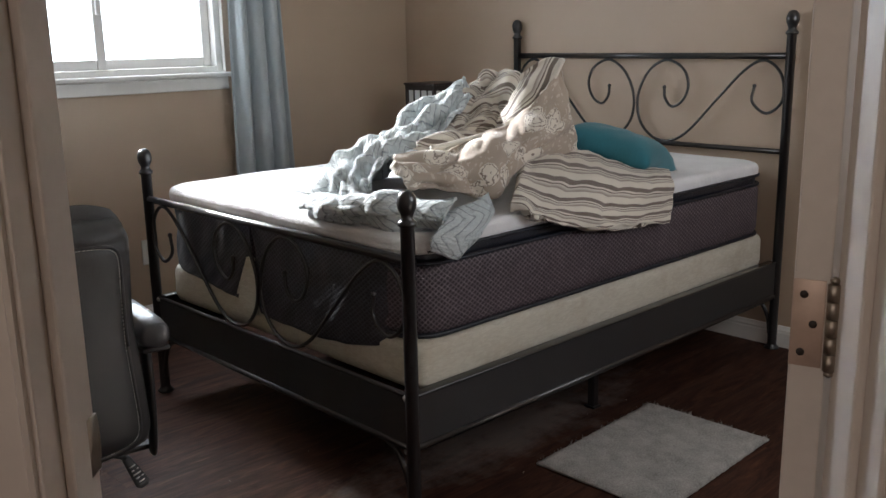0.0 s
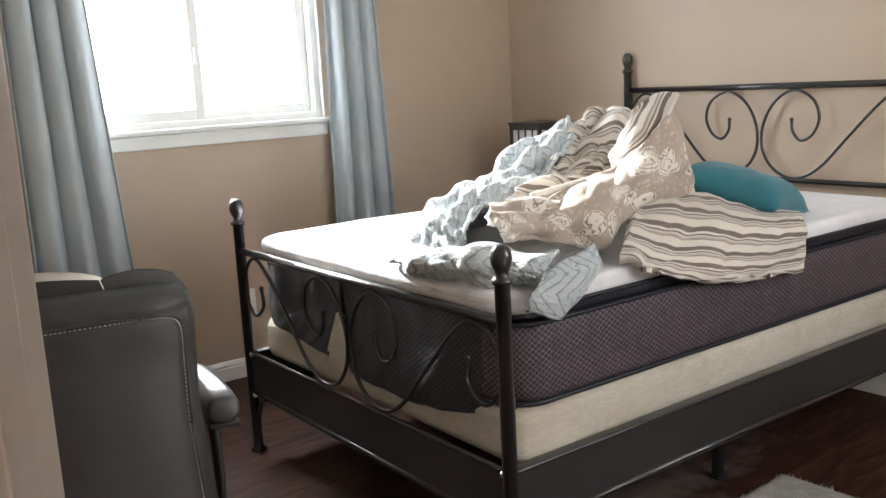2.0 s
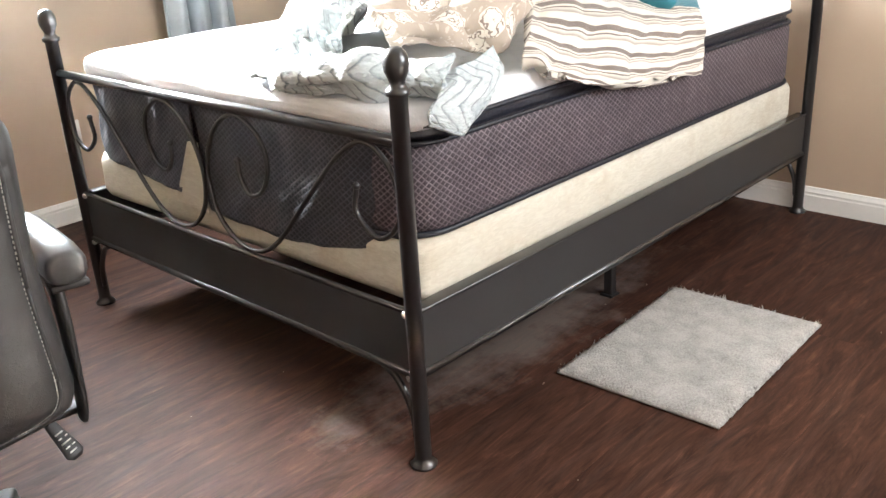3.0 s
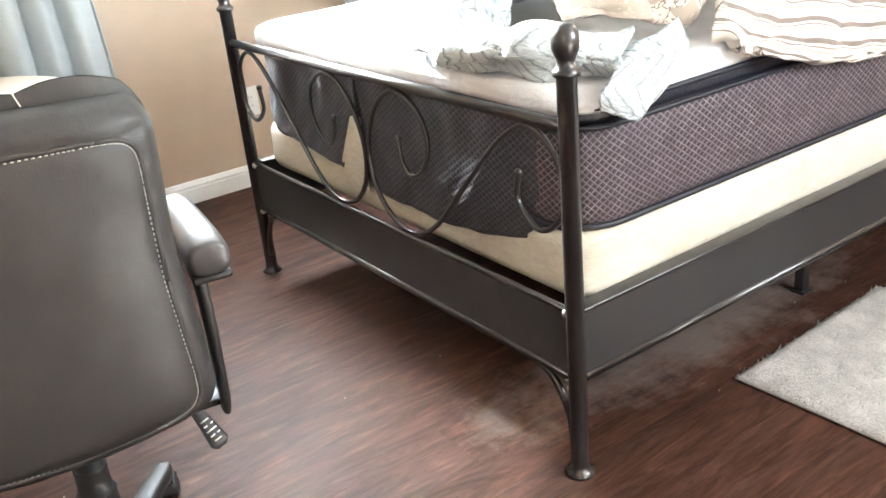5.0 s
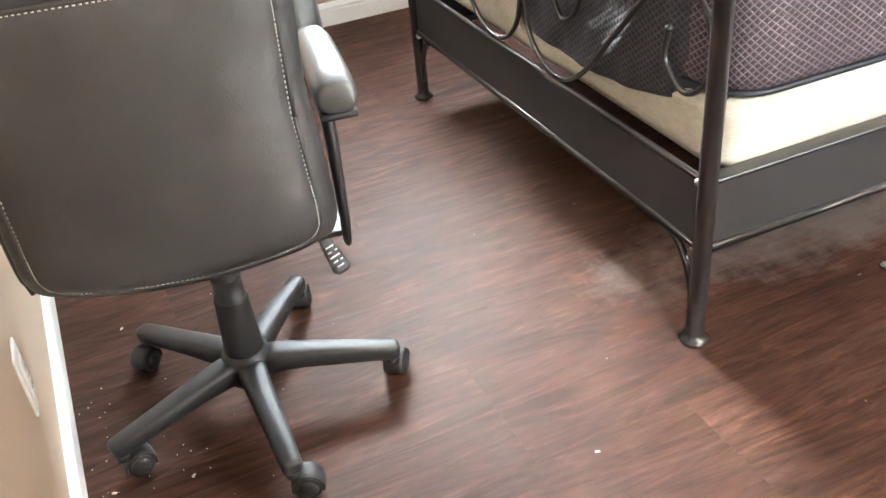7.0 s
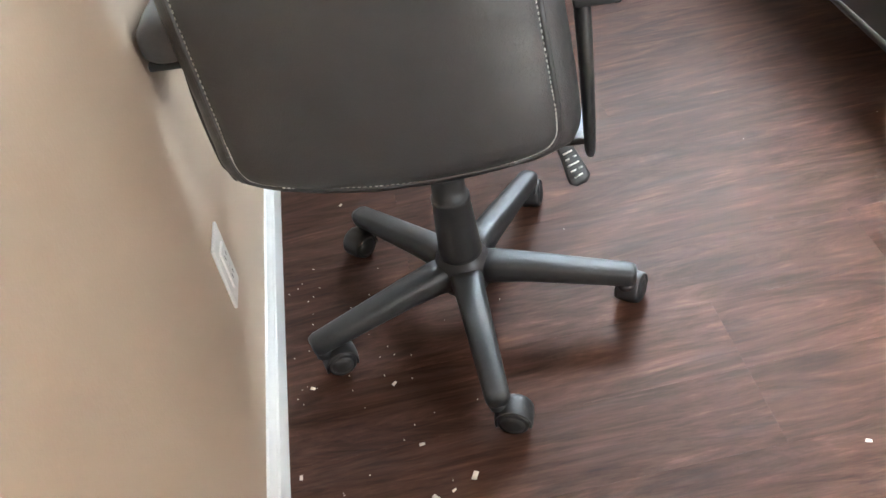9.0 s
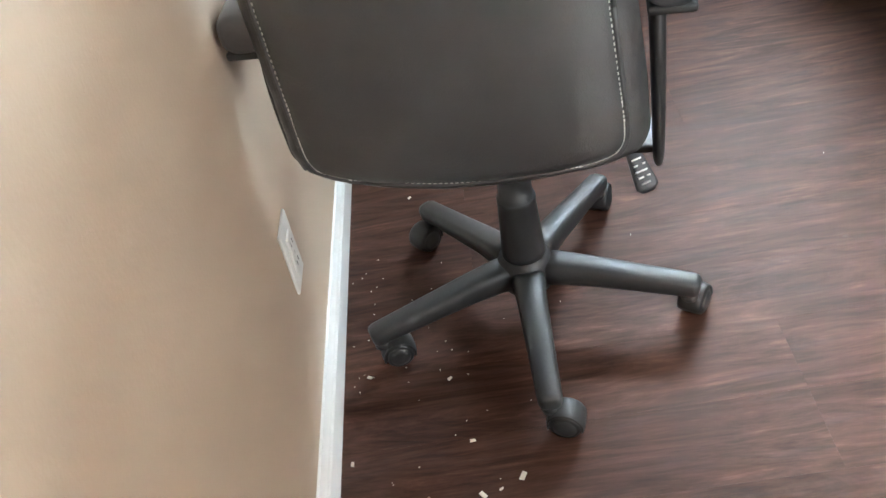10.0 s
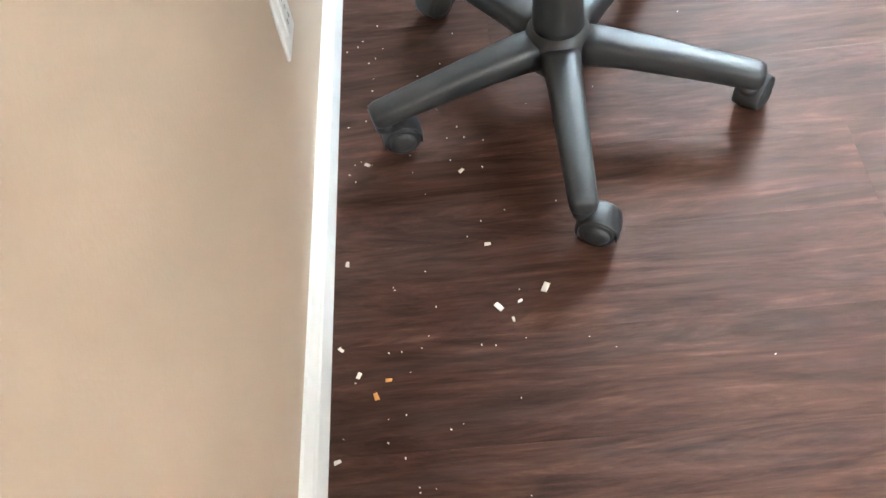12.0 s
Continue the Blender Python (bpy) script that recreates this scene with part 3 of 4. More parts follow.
lathe(knob, [(0.031, 0), (0.031, 0.006), (0.014, 0.010), (0.013, 0.03), (0.026, 0.042), (0.029, 0.054), (0.022, 0.066), (0.004, 0.069)], 20, pose(0.668, 0.035, 0.925, -90, 0, 0))
part("door_knob", knob, PEWTER, door, "dull metal door knob")

# window: sliding sashes in a white frame, stool and apron below, trim at the sides
window = thing("window_1", Matrix(), "white vinyl sliding window with a bright sky behind", "window", kind="structure")
soften(part("window_frame", boxes(((WIN_L, 4.385, WIN_B), (WIN_L + 0.035, 4.47, WIN_T)), ((WIN_R - 0.035, 4.385, WIN_B), (WIN_R, 4.47, WIN_T)),
                           ((WIN_L + 0.035, 4.385, WIN_B), (WIN_R - 0.035, 4.47, WIN_B + 0.03)), ((WIN_L + 0.035, 4.385, WIN_T - 0.035), (WIN_R - 0.035, 4.47, WIN_T))), OUTLET, window, smooth=False), 0.003)
for x0, x1, y in ((WIN_L + 0.035, 1.508, 4.400), (1.463, WIN_R - 0.035, 4.432)):
    z0, z1 = WIN_B + 0.031, WIN_T - 0.036
    sash = part("sash", boxes(((x0, y, z0), (x0 + 0.042, y + 0.028, z1)), ((x1 - 0.042, y, z0), (x1, y + 0.028, z1)),
                              ((x0 + 0.042, y, z0), (x1 - 0.042, y + 0.028, z0 + 0.042)), ((x0 + 0.042, y, z1 - 0.042), (x1 - 0.042, y + 0.028, z1))), OUTLET, window, smooth=False)
    soften(sash, 0.003)
    pane = part("pane", slab((x0 + 0.040, y + 0.012, z0 + 0.040), (x1 - 0.040, y + 0.016, z1 - 0.040)), GLASS, sash, smooth=False)
    pane.visible_shadow = False
latch = slab((1.476, 4.384, 1.40), (1.496, 4.400, 1.47), 0.004)
part("latch", latch, OUTLET, window, "small white sash latch")
soften(part("window_sill", boxes(((WIN_L - 0.02, 4.325, WIN_B - 0.020), (WIN_R + 0.02, 4.395, WIN_B + 0.002))), WHITE_TRIM, window, smooth=False), 0.006)
soften(part("apron", boxes(((WIN_L, 4.344, WIN_B - 0.078), (WIN_R, NORTH + 0.002, WIN_B - 0.021))), WHITE_TRIM, window, smooth=False), 0.004)
part("reveal", boxes(((WIN_L, 4.362, WIN_B + 0.003), (WIN_L + 0.004, 4.384, WIN_T)), ((WIN_R - 0.004, 4.362, WIN_B + 0.003), (WIN_R, 4.384, WIN_T))), WHITE_TRIM, window, smooth=False)

# unseen window frame, added round the south fill lamp
assumed_south_window = thing("assumed_window_3", Matrix(), "assumed unseen south window, added to hold the fill lamp", "window", kind="structure")
part("window_frame", boxes(((1.54, 0.28, 1.03), (1.58, 0.34, 2.07)), ((2.82, 0.28, 1.03), (2.86, 0.34, 2.07)), ((1.58, 0.28, 1.03), (2.82, 0.34, 1.07)), ((1.58, 0.28, 2.03), (2.82, 0.34, 2.07)), ((2.18, 0.28, 1.07), (2.22, 0.34, 2.03))), OUTLET, assumed_south_window, smooth=False)
# made-up, unseen window frame round the warm hall fill lamp
hall_fill_window = thing("fill_window_4", Matrix(), "made-up unseen hall window, added to hold the warm fill lamp", "window", kind="structure")
part("window_frame", boxes(((-1.35, -0.17, 0.98), (-1.29, -0.13, 2.02)), ((-1.35, 0.83, 0.98), (-1.29, 0.87, 2.02)), ((-1.35, -0.13, 0.98), (-1.29, 0.83, 1.02)), ((-1.35, -0.13, 1.98), (-1.29, 0.83, 2.02))), OUTLET, hall_fill_window, smooth=False)
backdrop = built("backdrop", slab((-20, 16.0, -4), (24, 16.1, 5.4)), GLOW, "plain white overcast brightness outside the window", "backdrop")
hall_window = thing("window_2", Matrix(), "white hall window with bright daylight", "window", kind="structure")
part("window_frame", boxes(((-1.06, 3.44, 0.95), (-1.02, 3.50, 2.05)), ((-0.30, 3.44, 0.95), (-0.26, 3.50, 2.05)), ((-1.02, 3.44, 0.95), (-0.30, 3.50, 0.99)), ((-1.02, 3.44, 2.01), (-0.30, 3.50, 2.05)), ((-0.68, 3.44, 0.99), (-0.64, 3.50, 2.01))), OUTLET, hall_window, smooth=False)

# light switch on the hall wall
switch = thing("light_switch", pose(-0.125, 1.755, 1.235, 0, 0, 0), "white rocker light switch on the hall wall", "switch")
soften(part("cover_plate", slab((-0.006, -0.036, -0.059), (0, 0.036, 0.059)), OUTLET, switch, smooth=False), 0.003)
soften(part("rocker", slab((-0.011, -0.017, -0.034), (-0.004, 0.017, 0.034), 0, pose(0, 0, 0, 0, 5, 0)), OUTLET, switch, smooth=False), 0.002)

# outlets
def wall_outlet(m, label):
    outlet = thing("wall_outlet", m, label, "outlet", "wall outlets")
    soften(part("cover_plate", slab((0, -0.036, -0.058), (0.0055, 0.036, 0.058)), OUTLET, outlet, smooth=False), 0.0025)
    soften(part("receptacle", slab((0.004, -0.0165, -0.034), (0.0085, 0.0165, 0.034)), OUTLET, outlet, smooth=False), 0.002)
    for dz in (-0.018, 0.018):
        for dy in (-0.006, 0.006):
            part("slot", slab((0.0080, dy - 0.001, dz - 0.004), (0.0090, dy + 0.001, dz + 0.004)), DARK_WOOD, outlet, smooth=False)
    part("screw", lathe(bmesh.new(), [(0.003, 0), (0.0028, 0.001), (0.0005, 0.0013)], 10, pose(0.0085, 0, 0, 0, 90, 0)), STEEL, outlet)


wall_outlet(pose(0, 2.287, 0.311), "white duplex wall outlet above the skirting board")
wall_outlet(pose(1.603, NORTH, 0.340, 0, 0, -90), "white duplex wall outlet behind the foot of the bed")


# ---- the bed ----
BED = pose(1.211, 2.823, 0, 0, 0, -0.5)  # x from the footboard to the headboard, y across
LONG, HALF = 1.988, 0.704
bed = thing("metal_bed_frame", BED, "black metal bed frame with scrolled headboard and footboard", "bed")

FOOT_POST = [(0.030, 0), (0.031, 0.004), (0.024, 0.010), (0.0195, 0.016), (0.0185, 0.022), (0.0185, 0.845), (0.024, 0.848), (0.025, 0.856), (0.0195, 0.861), (0.0150, 0.868), (0.0165, 0.876), (0.0200, 0.884), (0.0240, 0.893), (0.0252, 0.905), (0.0240, 0.917), (0.0200, 0.927), (0.0140, 0.934), (0.0070, 0.9375), (0.001, 0.938)]


def post_profile(top):
    return [(r, z if z < 0.5 else z + top - 0.938) for r, z in FOOT_POST]


for x, top in ((0.0, 0.914), (LONG, 1.356)):
    for y in (-HALF, HALF):
        part("post", lathe(bmesh.new(), post_profile(top), 18, pose(x, y, 0)), IRON, bed)

SCROLL = [(0.145, 0.66), (0.150, 0.53), (0.185, 0.43), (0.235, 0.50), (0.262, 0.68), (0.235, 0.88), (0.150, 0.985), (0.062, 0.84), (0.012, 0.55), (0.022, 0.26), (0.085, 0.06), (0.175, 0.012), (0.270, 0.15),
          (0.400, 0.54), (0.515, 0.87), (0.600, 0.985), (0.672, 0.83), (0.682, 0.55), (0.620, 0.40), (0.556, 0.52), (0.562, 0.70)]


def end_frame(x, low, high, out):
    """The rails and the two mirrored scrolls of one end; out: which way the flat scroll bar stands proud."""
    part("top_rail", tube(bmesh.new(), [(x, -HALF, high), (x, HALF, high)], 0.0130, 14), IRON, bed)
    for s in (1, -1):
        bm = bmesh.new()
        path = smooth_path([(x, s * u, low + 0.006 + (high - low - 0.017) * v) for u, v in SCROLL], 7)
        tube(bm, path, 0.0062, 8, 1.0, up=Vector((1, 0, 0)))
        for end in (path[0], path[-1]):
            bmesh.ops.create_uvsphere(bm, u_segments=10, v_segments=7, radius=0.0085, matrix=Matrix.Translation(end))
        part("scroll", bm, IRON, bed)


def rail_panel(lo, hi, name):
    """A pressed panel with a rolled lip above and a tube below."""
    ob = part(name, slab(lo, hi), PANEL, bed, smooth=False)
    soften(ob, 0.003)
    return ob


end_frame(0.0, 0.372, 0.733, -1)
rail_panel((-0.004, -HALF + 0.018, 0.226), (0.004, HALF - 0.018, 0.368), "foot_panel")
part("lip", tube(bmesh.new(), [(0, -HALF + 0.018, 0.368), (0, HALF - 0.018, 0.368)], 0.0075, 8), IRON, bed)
part("lower_rail", tube(bmesh.new(), [(0, -HALF, 0.222), (0, HALF, 0.222)], 0.0105, 10), IRON, bed)
end_frame(LONG, 0.812, 1.184, -1)
part("lower_rail", tube(bmesh.new(), [(LONG, -HALF, 0.812), (LONG, HALF, 0.812)], 0.0105, 10), IRON, bed)
part("lower_rail", tube(bmesh.new(), [(LONG, -HALF, 0.300), (LONG, HALF, 0.300)], 0.0105, 10), IRON, bed)
for y in (-HALF, HALF):
    rail_panel((0.018, y - 0.004, 0.226), (LONG - 0.018, y + 0.004, 0.368), "side_panel")
    s = 1 if y > 0 else -1
    part("lip", slab((0.018, min(y + s * 0.006, y + s * -0.030), 0.362), (LONG - 0.018, max(y + s * 0.006, y + s * -0.030), 0.371), 0.003), IRON, bed)
    part("lower_rail", tube(bmesh.new(), [(0.018, y, 0.222), (LONG - 0.018, y, 0.222)], 0.0115, 10), IRON, bed)
for x, d in ((0.0, 1), (LONG, -1)):
    for y in (-HALF, HALF):
        s = 1 if y > 0 else -1
        bm = bmesh.new()
        tube(bm, smooth_path([(x, y - s * 0.105, 0.216), (x, y - s * 0.070, 0.198), (x, y - s * 0.040, 0.160), (x, y - s * 0.022, 0.115), (x, y - s * 0.015, 0.06)], 5), 0.0085, 8)
        part("bracket", bm, IRON, bed)
        for z in (0.362, 0.212):
            bolt = bmesh.new()
            bmesh.ops.create_uvsphere(bolt, u_segments=10, v_segments=6, radius=0.009, matrix=pose(x - d * 0.004, y - s * 0.020, z))
            part("bolt", bolt, STEEL, bed, "shiny bolt head")
# slats and the middle legs that carry the box
for k in range(5):
    x = 0.25 + k * 0.36
    part("cross_slat", slab((x - 0.02, -HALF + 0.004, 0.336), (x + 0.02, HALF - 0.004, 0.352), 0.002), PANEL, bed)
for x, y in ((0.98, -0.55), (0.98, 0.55), (0.98, 0.0)):
    leg = bmesh.new()
    box(leg, (x - 0.014, y - 0.014, 0.004), (x + 0.014, y + 0.014, 0.336))
    box(leg, (x - 0.022, y - 0.022, 0), (x + 0.022, y + 0.022, 0.008))
    soften(part("middle_leg", leg, IRON, bed, smooth=False), 0.003)


def cushion(lo, hi, r, wob, n=(44, 32, 7), seed=0.0):
    """A stuffed block with rounded upright corners and softly uneven faces."""
    bm = bmesh.new()
    cx, cy = (lo[0] + hi[0]) / 2, (lo[1] + hi[1]) / 2
    hx, hy, h = (hi[0] - lo[0]) / 2, (hi[1] - lo[1]) / 2, hi[2] - lo[2]
    ring = []
    for qx, qy, a0 in ((1, 1, 0), (-1, 1, 90), (-1, -1, 180), (1, -1, 270)):
        for k in range(7):
            a = radians(a0 + 15 * k)
            ring.append((qx * (hx - r) + r * math.cos(a), qy * (hy - r) + r * math.sin(a)))
    dense = []
    for i, p in enumerate(ring):
        q = ring[(i + 1) % len(ring)]
        d = math.hypot(q[0] - p[0], q[1] - p[1])
        m = max(1, int(d / 0.06))
        dense += [(p[0] + (q[0] - p[0]) * k / m, p[1] + (q[1] - p[1]) * k / m) for k in range(m)]
    e = min(h * 0.35, 0.028)
    levels = [(-e, 0), (-e * 0.3, e * 0.3), (0, e)] + [(0, e + (h - 2 * e) * k / 4) for k in range(1, 4)] + [(0, h - e), (-e * 0.3, h - e * 0.3), (-e, h)]
    rows = []
    for off, z in levels:
        row = []
        for x, y in dense:
            f = 1 + off / max(hx, hy)
            bulge = wob * noise.noise(Vector((x * 4, y * 4, z * 5 + seed)))
            L = math.hypot(x, y)
            row.append(bm.verts.new((cx + x * f + x / L * bulge, cy + y * f + y / L * bulge, lo[2] + z + 0.6 * wob * noise.noise(Vector((x * 3, y * 3, seed + 4))))))
        rows.append(row)
    m = len(dense)
    for a, b in zip(rows, rows[1:]):
        for k in range(m):
            bm.faces.new((a[k], a[(k + 1) % m], b[(k + 1) % m], b[k]))
    for row, flip in ((rows[0], True), (rows[-1], False)):
        prev = row
        z = lo[2] if flip else hi[2]
        for s in (0.93, 0.8, 0.6, 0.4, 0.2):
            cur = [bm.verts.new((cx + (v.co.x - cx) * s / 1, cy + (v.co.y - cy) * s, z + (0 if flip else (1 - s) * 0.004 + wob * 1.2 * noise.noise(Vector((v.co.x * s * 3.5, v.co.y * s * 3.5, seed + 7)))))) for v in row]
            for k in range(m):
                bm.faces.new((prev[k], prev[(k + 1) % m], cur[(k + 1) % m], cur[k]))
            prev = cur
        bm.faces.new(prev)
    return bm


box_spring = thing("box_spring", BED @ pose(0.045, 0, 0.352), "cream damask box spring with brown stains", "box spring")
part("body", cushion((0, -0.676, 0), (1.89, 0.676, 0.142), 0.05, 0.004), CREAM, box_spring)
flap = bmesh.new()
a = [flap.verts.new(p) for p in ((-0.022, 0.20, 0.085), (-0.026, 0.050, 0.075), (-0.030, 0.045, 0.265), (-0.030, 0.088, 0.262))]
b = [flap.verts.new(Vector(v.co) + Vector((0.004, 0, 0))) for v in a]
flap.faces.new(a)
flap.faces.new(b[::-1])
for i in range(4):
    flap.faces.new((a[i], b[i], b[(i + 1) % 4], a[(i + 1) % 4]))
part("corner_flap", flap, CREAM, box_spring, "cream cloth corner turned up", smooth=False)

mattress = thing("mattress", BED @ pose(0.050, 0.0, 0.494), "thick mattress with plum quilted sides and white top", "mattress")
part("core", cushion((0.0, -0.676, 0), (1.88, 0.676, 0.210), 0.11, 0.007, seed=2.0), QUILT, mattress, "plum ticking with a pale diamond lattice")
part("gusset", cushion((0.012, -0.664, 0.200), (1.868, 0.664, 0.243), 0.10, 0.004, seed=3.0), NAVY, mattress, "black gusset under the white top")
part("pillow_top", cushion((-0.028, -0.672, 0.230), (1.88, 0.672, 0.288), 0.11, 0.008, seed=5.0), TOPPER, mattress, "white quilted pillow top")
for z, r in ((0.006, 0.007), (0.204, 0.006), (0.240, 0.006)):
    bm = bmesh.new()
    ring = []
    for qx, qy, a0 in ((1, 1, 0), (-1, 1, 90), (-1, -1, 180), (1, -1, 270)):
        for k in range(7):
            a = radians(a0 + 15 * k)
            ring.append((0.94 + qx * (0.94 - 0.11) + 0.108 * math.cos(a), qy * (0.676 - 0.11) + 0.108 * math.sin(a), z))
    tube(bm, ring + [ring[0]], r, 8)
    part("piping", bm, NAVY, mattress, "black piping")
# the border cloth at the foot: it sags over the box on one half and stops short on the other
cloth("foot_border", [[(-0.016, 0.075, 0.225), (-0.017, -0.10, 0.225), (-0.017, -0.30, 0.225), (-0.011, -0.50, 0.225), (0.026, -0.630, 0.225)],
                      [(-0.017, 0.058, 0.06), (-0.018, -0.10, 0.06), (-0.018, -0.30, 0.06), (-0.012, -0.50, 0.06), (0.024, -0.640, 0.06)],
                      [(-0.018, 0.050, -0.058), (-0.022, -0.08, -0.066), (-0.022, -0.25, -0.068), (-0.014, -0.45, -0.052), (0.026, -0.645, -0.008)]],
      (0.74, 0.27), 44, 18, [], SHADED_QUILT, mattress, "plum quilted ticking in darker shade tones, sagging at the foot", thick=0.006, crumple=0.002)
cloth("foot_border", [[(0.018, 0.640, 0.225), (-0.014, 0.50, 0.225), (-0.021, 0.30, 0.225), (-0.022, 0.17, 0.225), (-0.021, 0.072, 0.225)],
                      [(0.016, 0.645, 0.10), (-0.015, 0.50, 0.10), (-0.022, 0.34, 0.095), (-0.024, 0.20, 0.095), (-0.023, 0.088, 0.105)],
                      [(0.018, 0.645, -0.004), (-0.014, 0.54, -0.006), (-0.022, 0.40, -0.014), (-0.025, 0.27, -0.024), (-0.026, 0.165, -0.030)]],
      (0.6, 0.21), 44, 18, [], SHADED_QUILT, mattress, "plum quilted ticking in darker shade tones, hanging at the foot", thick=0.004, crumple=0.002)


# ---- office chair ----
CHAIR = pose(0.357, 2.405, 0, 0, 0, -10)
chair = thing("office_chair", CHAIR, "black leather office chair with white stitching on castors", "chair")


def sweep(bm, path, sizes, sides=14, power=3.0):
    """A bar with a rounded-square section along a level path; sizes: half width and half height at each place."""
    path = [Vector(q) for q in path]
    rings, n = [], len(path)
    for i, (q, (w, h)) in enumerate(zip(path, sizes)):
        d = (path[min(i + 1, n - 1)] - path[max(i - 1, 0)]).normalized()
        side = d.cross(Vector((0, 0, 1))).normalized()
        over = side.cross(d)
        ring = []
        for k in range(sides):
            c, s_ = math.cos(2 * math.pi * k / sides), math.sin(2 * math.pi * k / sides)
            ring.append(bm.verts.new(q + side * w * math.copysign(abs(c) ** (2 / power), c) + over * h * math.copysign(abs(s_) ** (2 / power), s_)))
        rings.append(ring)
    for p, q in zip(rings, rings[1:]):
        for k in range(sides):
            bm.faces.new((p[k], p[(k + 1) % sides], q[(k + 1) % sides], q[k]))
    bm.faces.new(rings[0][::-1])
    bm.faces.new(rings[-1])
    return bm


hub = bmesh.new()
lathe(hub, [(0.026, 0.062), (0.044, 0.066), (0.050, 0.080), (0.050, 0.108), (0.046, 0.124), (0.040, 0.134), (0.036, 0.137)], 28)
part("hub", hub, PLASTIC, chair)
ARM_TURNS = [280, 352, 64, 136, 208]
CASTOR_TURNS = [-8, 62, 80, 229, 20]
for turn, swivel in zip(ARM_TURNS, CASTOR_TURNS):
    a = radians(turn)
    d = Vector((math.cos(a), math.sin(a), 0))
    bm = bmesh.new()
    spots = ((0.030, 0.098, 0.030, 0.026), (0.060, 0.100, 0.0270, 0.0250), (0.110, 0.097, 0.0245, 0.0225), (0.180, 0.089, 0.0225, 0.0200), (0.255, 0.080, 0.0205, 0.0180), (0.284, 0.0765, 0.0195, 0.0175), (0.2925, 0.0755, 0.0165, 0.0150), (0.2955, 0.0752, 0.0105, 0.0100))
    sweep(bm, [d * r + Vector((0, 0, z)) for r, z, w, h in spots], [(w, h) for r, z, w, h in spots], 16, 3.2)
    part("base_arm", bm, PLASTIC, chair)
    c = d * 0.278
    castor = thing("castor", Matrix(), "", "")
    castor.parent = chair
    castor.matrix_basis = pose(c.x, c.y, 0, 0, 0, swivel)
    for key in list(castor.keys()):
        del castor[key]
    bm = bmesh.new()
    lathe(bm, [(0.010, 0.046), (0.0145, 0.048), (0.0145, 0.058), (0.008, 0.064)], 14)
    tube(bm, [(0.0225 + 0.0275 * math.cos(radians(g)), 0, 0.0265 + 0.0275 * math.sin(radians(g))) for g in range(195, -16, -15)], 0.0205, 12, 0.16, up=Vector((0, 1, 0)).cross(Vector((-0.26, 0, 0.97))))
    part("hood", bm, PLASTIC, castor)
    for s in (-1, 1):
        bm = lathe(bmesh.new(), [(0.002, 0.0245), (0.010, 0.0240), (0.0185, 0.0215), (0.0195, 0.0195), (0.0205, 0.0210), (0.0245, 0.0180), (0.0262, 0.0125), (0.0262, 0.0060), (0.0225, 0.0020)], 24, pose(0.0225, 0, 0.0264, 90 * s, 0, 0))
        part("wheel", bm, PLASTIC, castor)
bm = lathe(bmesh.new(), [(0.0385, 0.132), (0.0370, 0.145), (0.0318, 0.247), (0.0325, 0.249), (0.0325, 0.256), (0.0312, 0.258), (0.0285, 0.2585), (0.0272, 0.298), (0.0280, 0.300), (0.0280, 0.305), (0.0268, 0.3065), (0.0250, 0.307), (0.0240, 0.400)], 28)
part("column_cover", bm, PLASTIC, chair)
bm = bmesh.new()
box(bm, (-0.12, -0.05, 0.385), (0.09, 0.14, 0.412))
soften(part("seat_plate", bm, PLASTIC, chair, smooth=False), 0.006)
MID = -0.045


def padded(nx, nz, place, front, back):
    """Closed pad from two sheets over u, v in -1..1."""
    bm = bmesh.new()
    sheets = []
    for fn in (front, back):
        sheets.append([[bm.verts.new(place(2 * i / nx - 1, 2 * j / nz - 1, fn)) for i in range(nx + 1)] for j in range(nz + 1)])
    for g in sheets:
        for j in range(nz):
            for i in range(nx):
                bm.faces.new((g[j][i], g[j][i + 1], g[j + 1][i + 1], g[j + 1][i]))
    bmesh.ops.remove_doubles(bm, verts=bm.verts, dist=2e-4)
    return bm


def back_place(u, v, fn):
    """u across, v from the bottom to the top of the backrest; corners rounded, bottom bowed, waist drawn in on the right."""
    k = max(0.0, abs(v) - 0.80) / 0.20
    half = 0.247 * (1 - (0.10 if v > 0 else 0.07) * k * k)
    half += 0.012 * max(0.0, -v) - 0.006 * max(0.0, 1 - abs(v - 0.1) * 1.6) if u > 0 else 0.006 * v - 0.004
    z = 0.690 + 0.246 * v + (0.010 if v > 0 else 0.022) * (1 - u * u) * v
    return Vector((MID + u * half, -0.219 + fn(u, v) + 0.022 * u * u, z))


def rim(u, v):
    return max(0.0, (1 - abs(u) ** 7) * (1 - abs(v) ** 9)) ** 0.5


def seam_dip(u, v):
    """The panel is drawn in along its stitching and swells and wrinkles beside it."""
    d = min(0.885 - abs(u), 0.80 - v, v + 0.925)
    pull = 0.0045 * math.exp(-(d / 0.035) ** 2)
    ruck = 0.0040 * math.exp(-((d + 0.05) / 0.06) ** 2) * noise.noise(Vector((u * 5, v * 11, 3)))
    tuck = 0.0030 * math.exp(-((d - 0.13) / 0.10) ** 2) * noise.noise(Vector((u * 4, v * 4, 8)))
    return pull + ruck + tuck


part("back_shell", padded(70, 80, back_place, lambda u, v: 0.050, lambda u, v: 0.045 - 0.048 * rim(u, v) + seam_dip(u, v) - 0.005 * noise.noise(Vector((u * 1.6, v * 1.6, 1)))), LEATHER, chair)


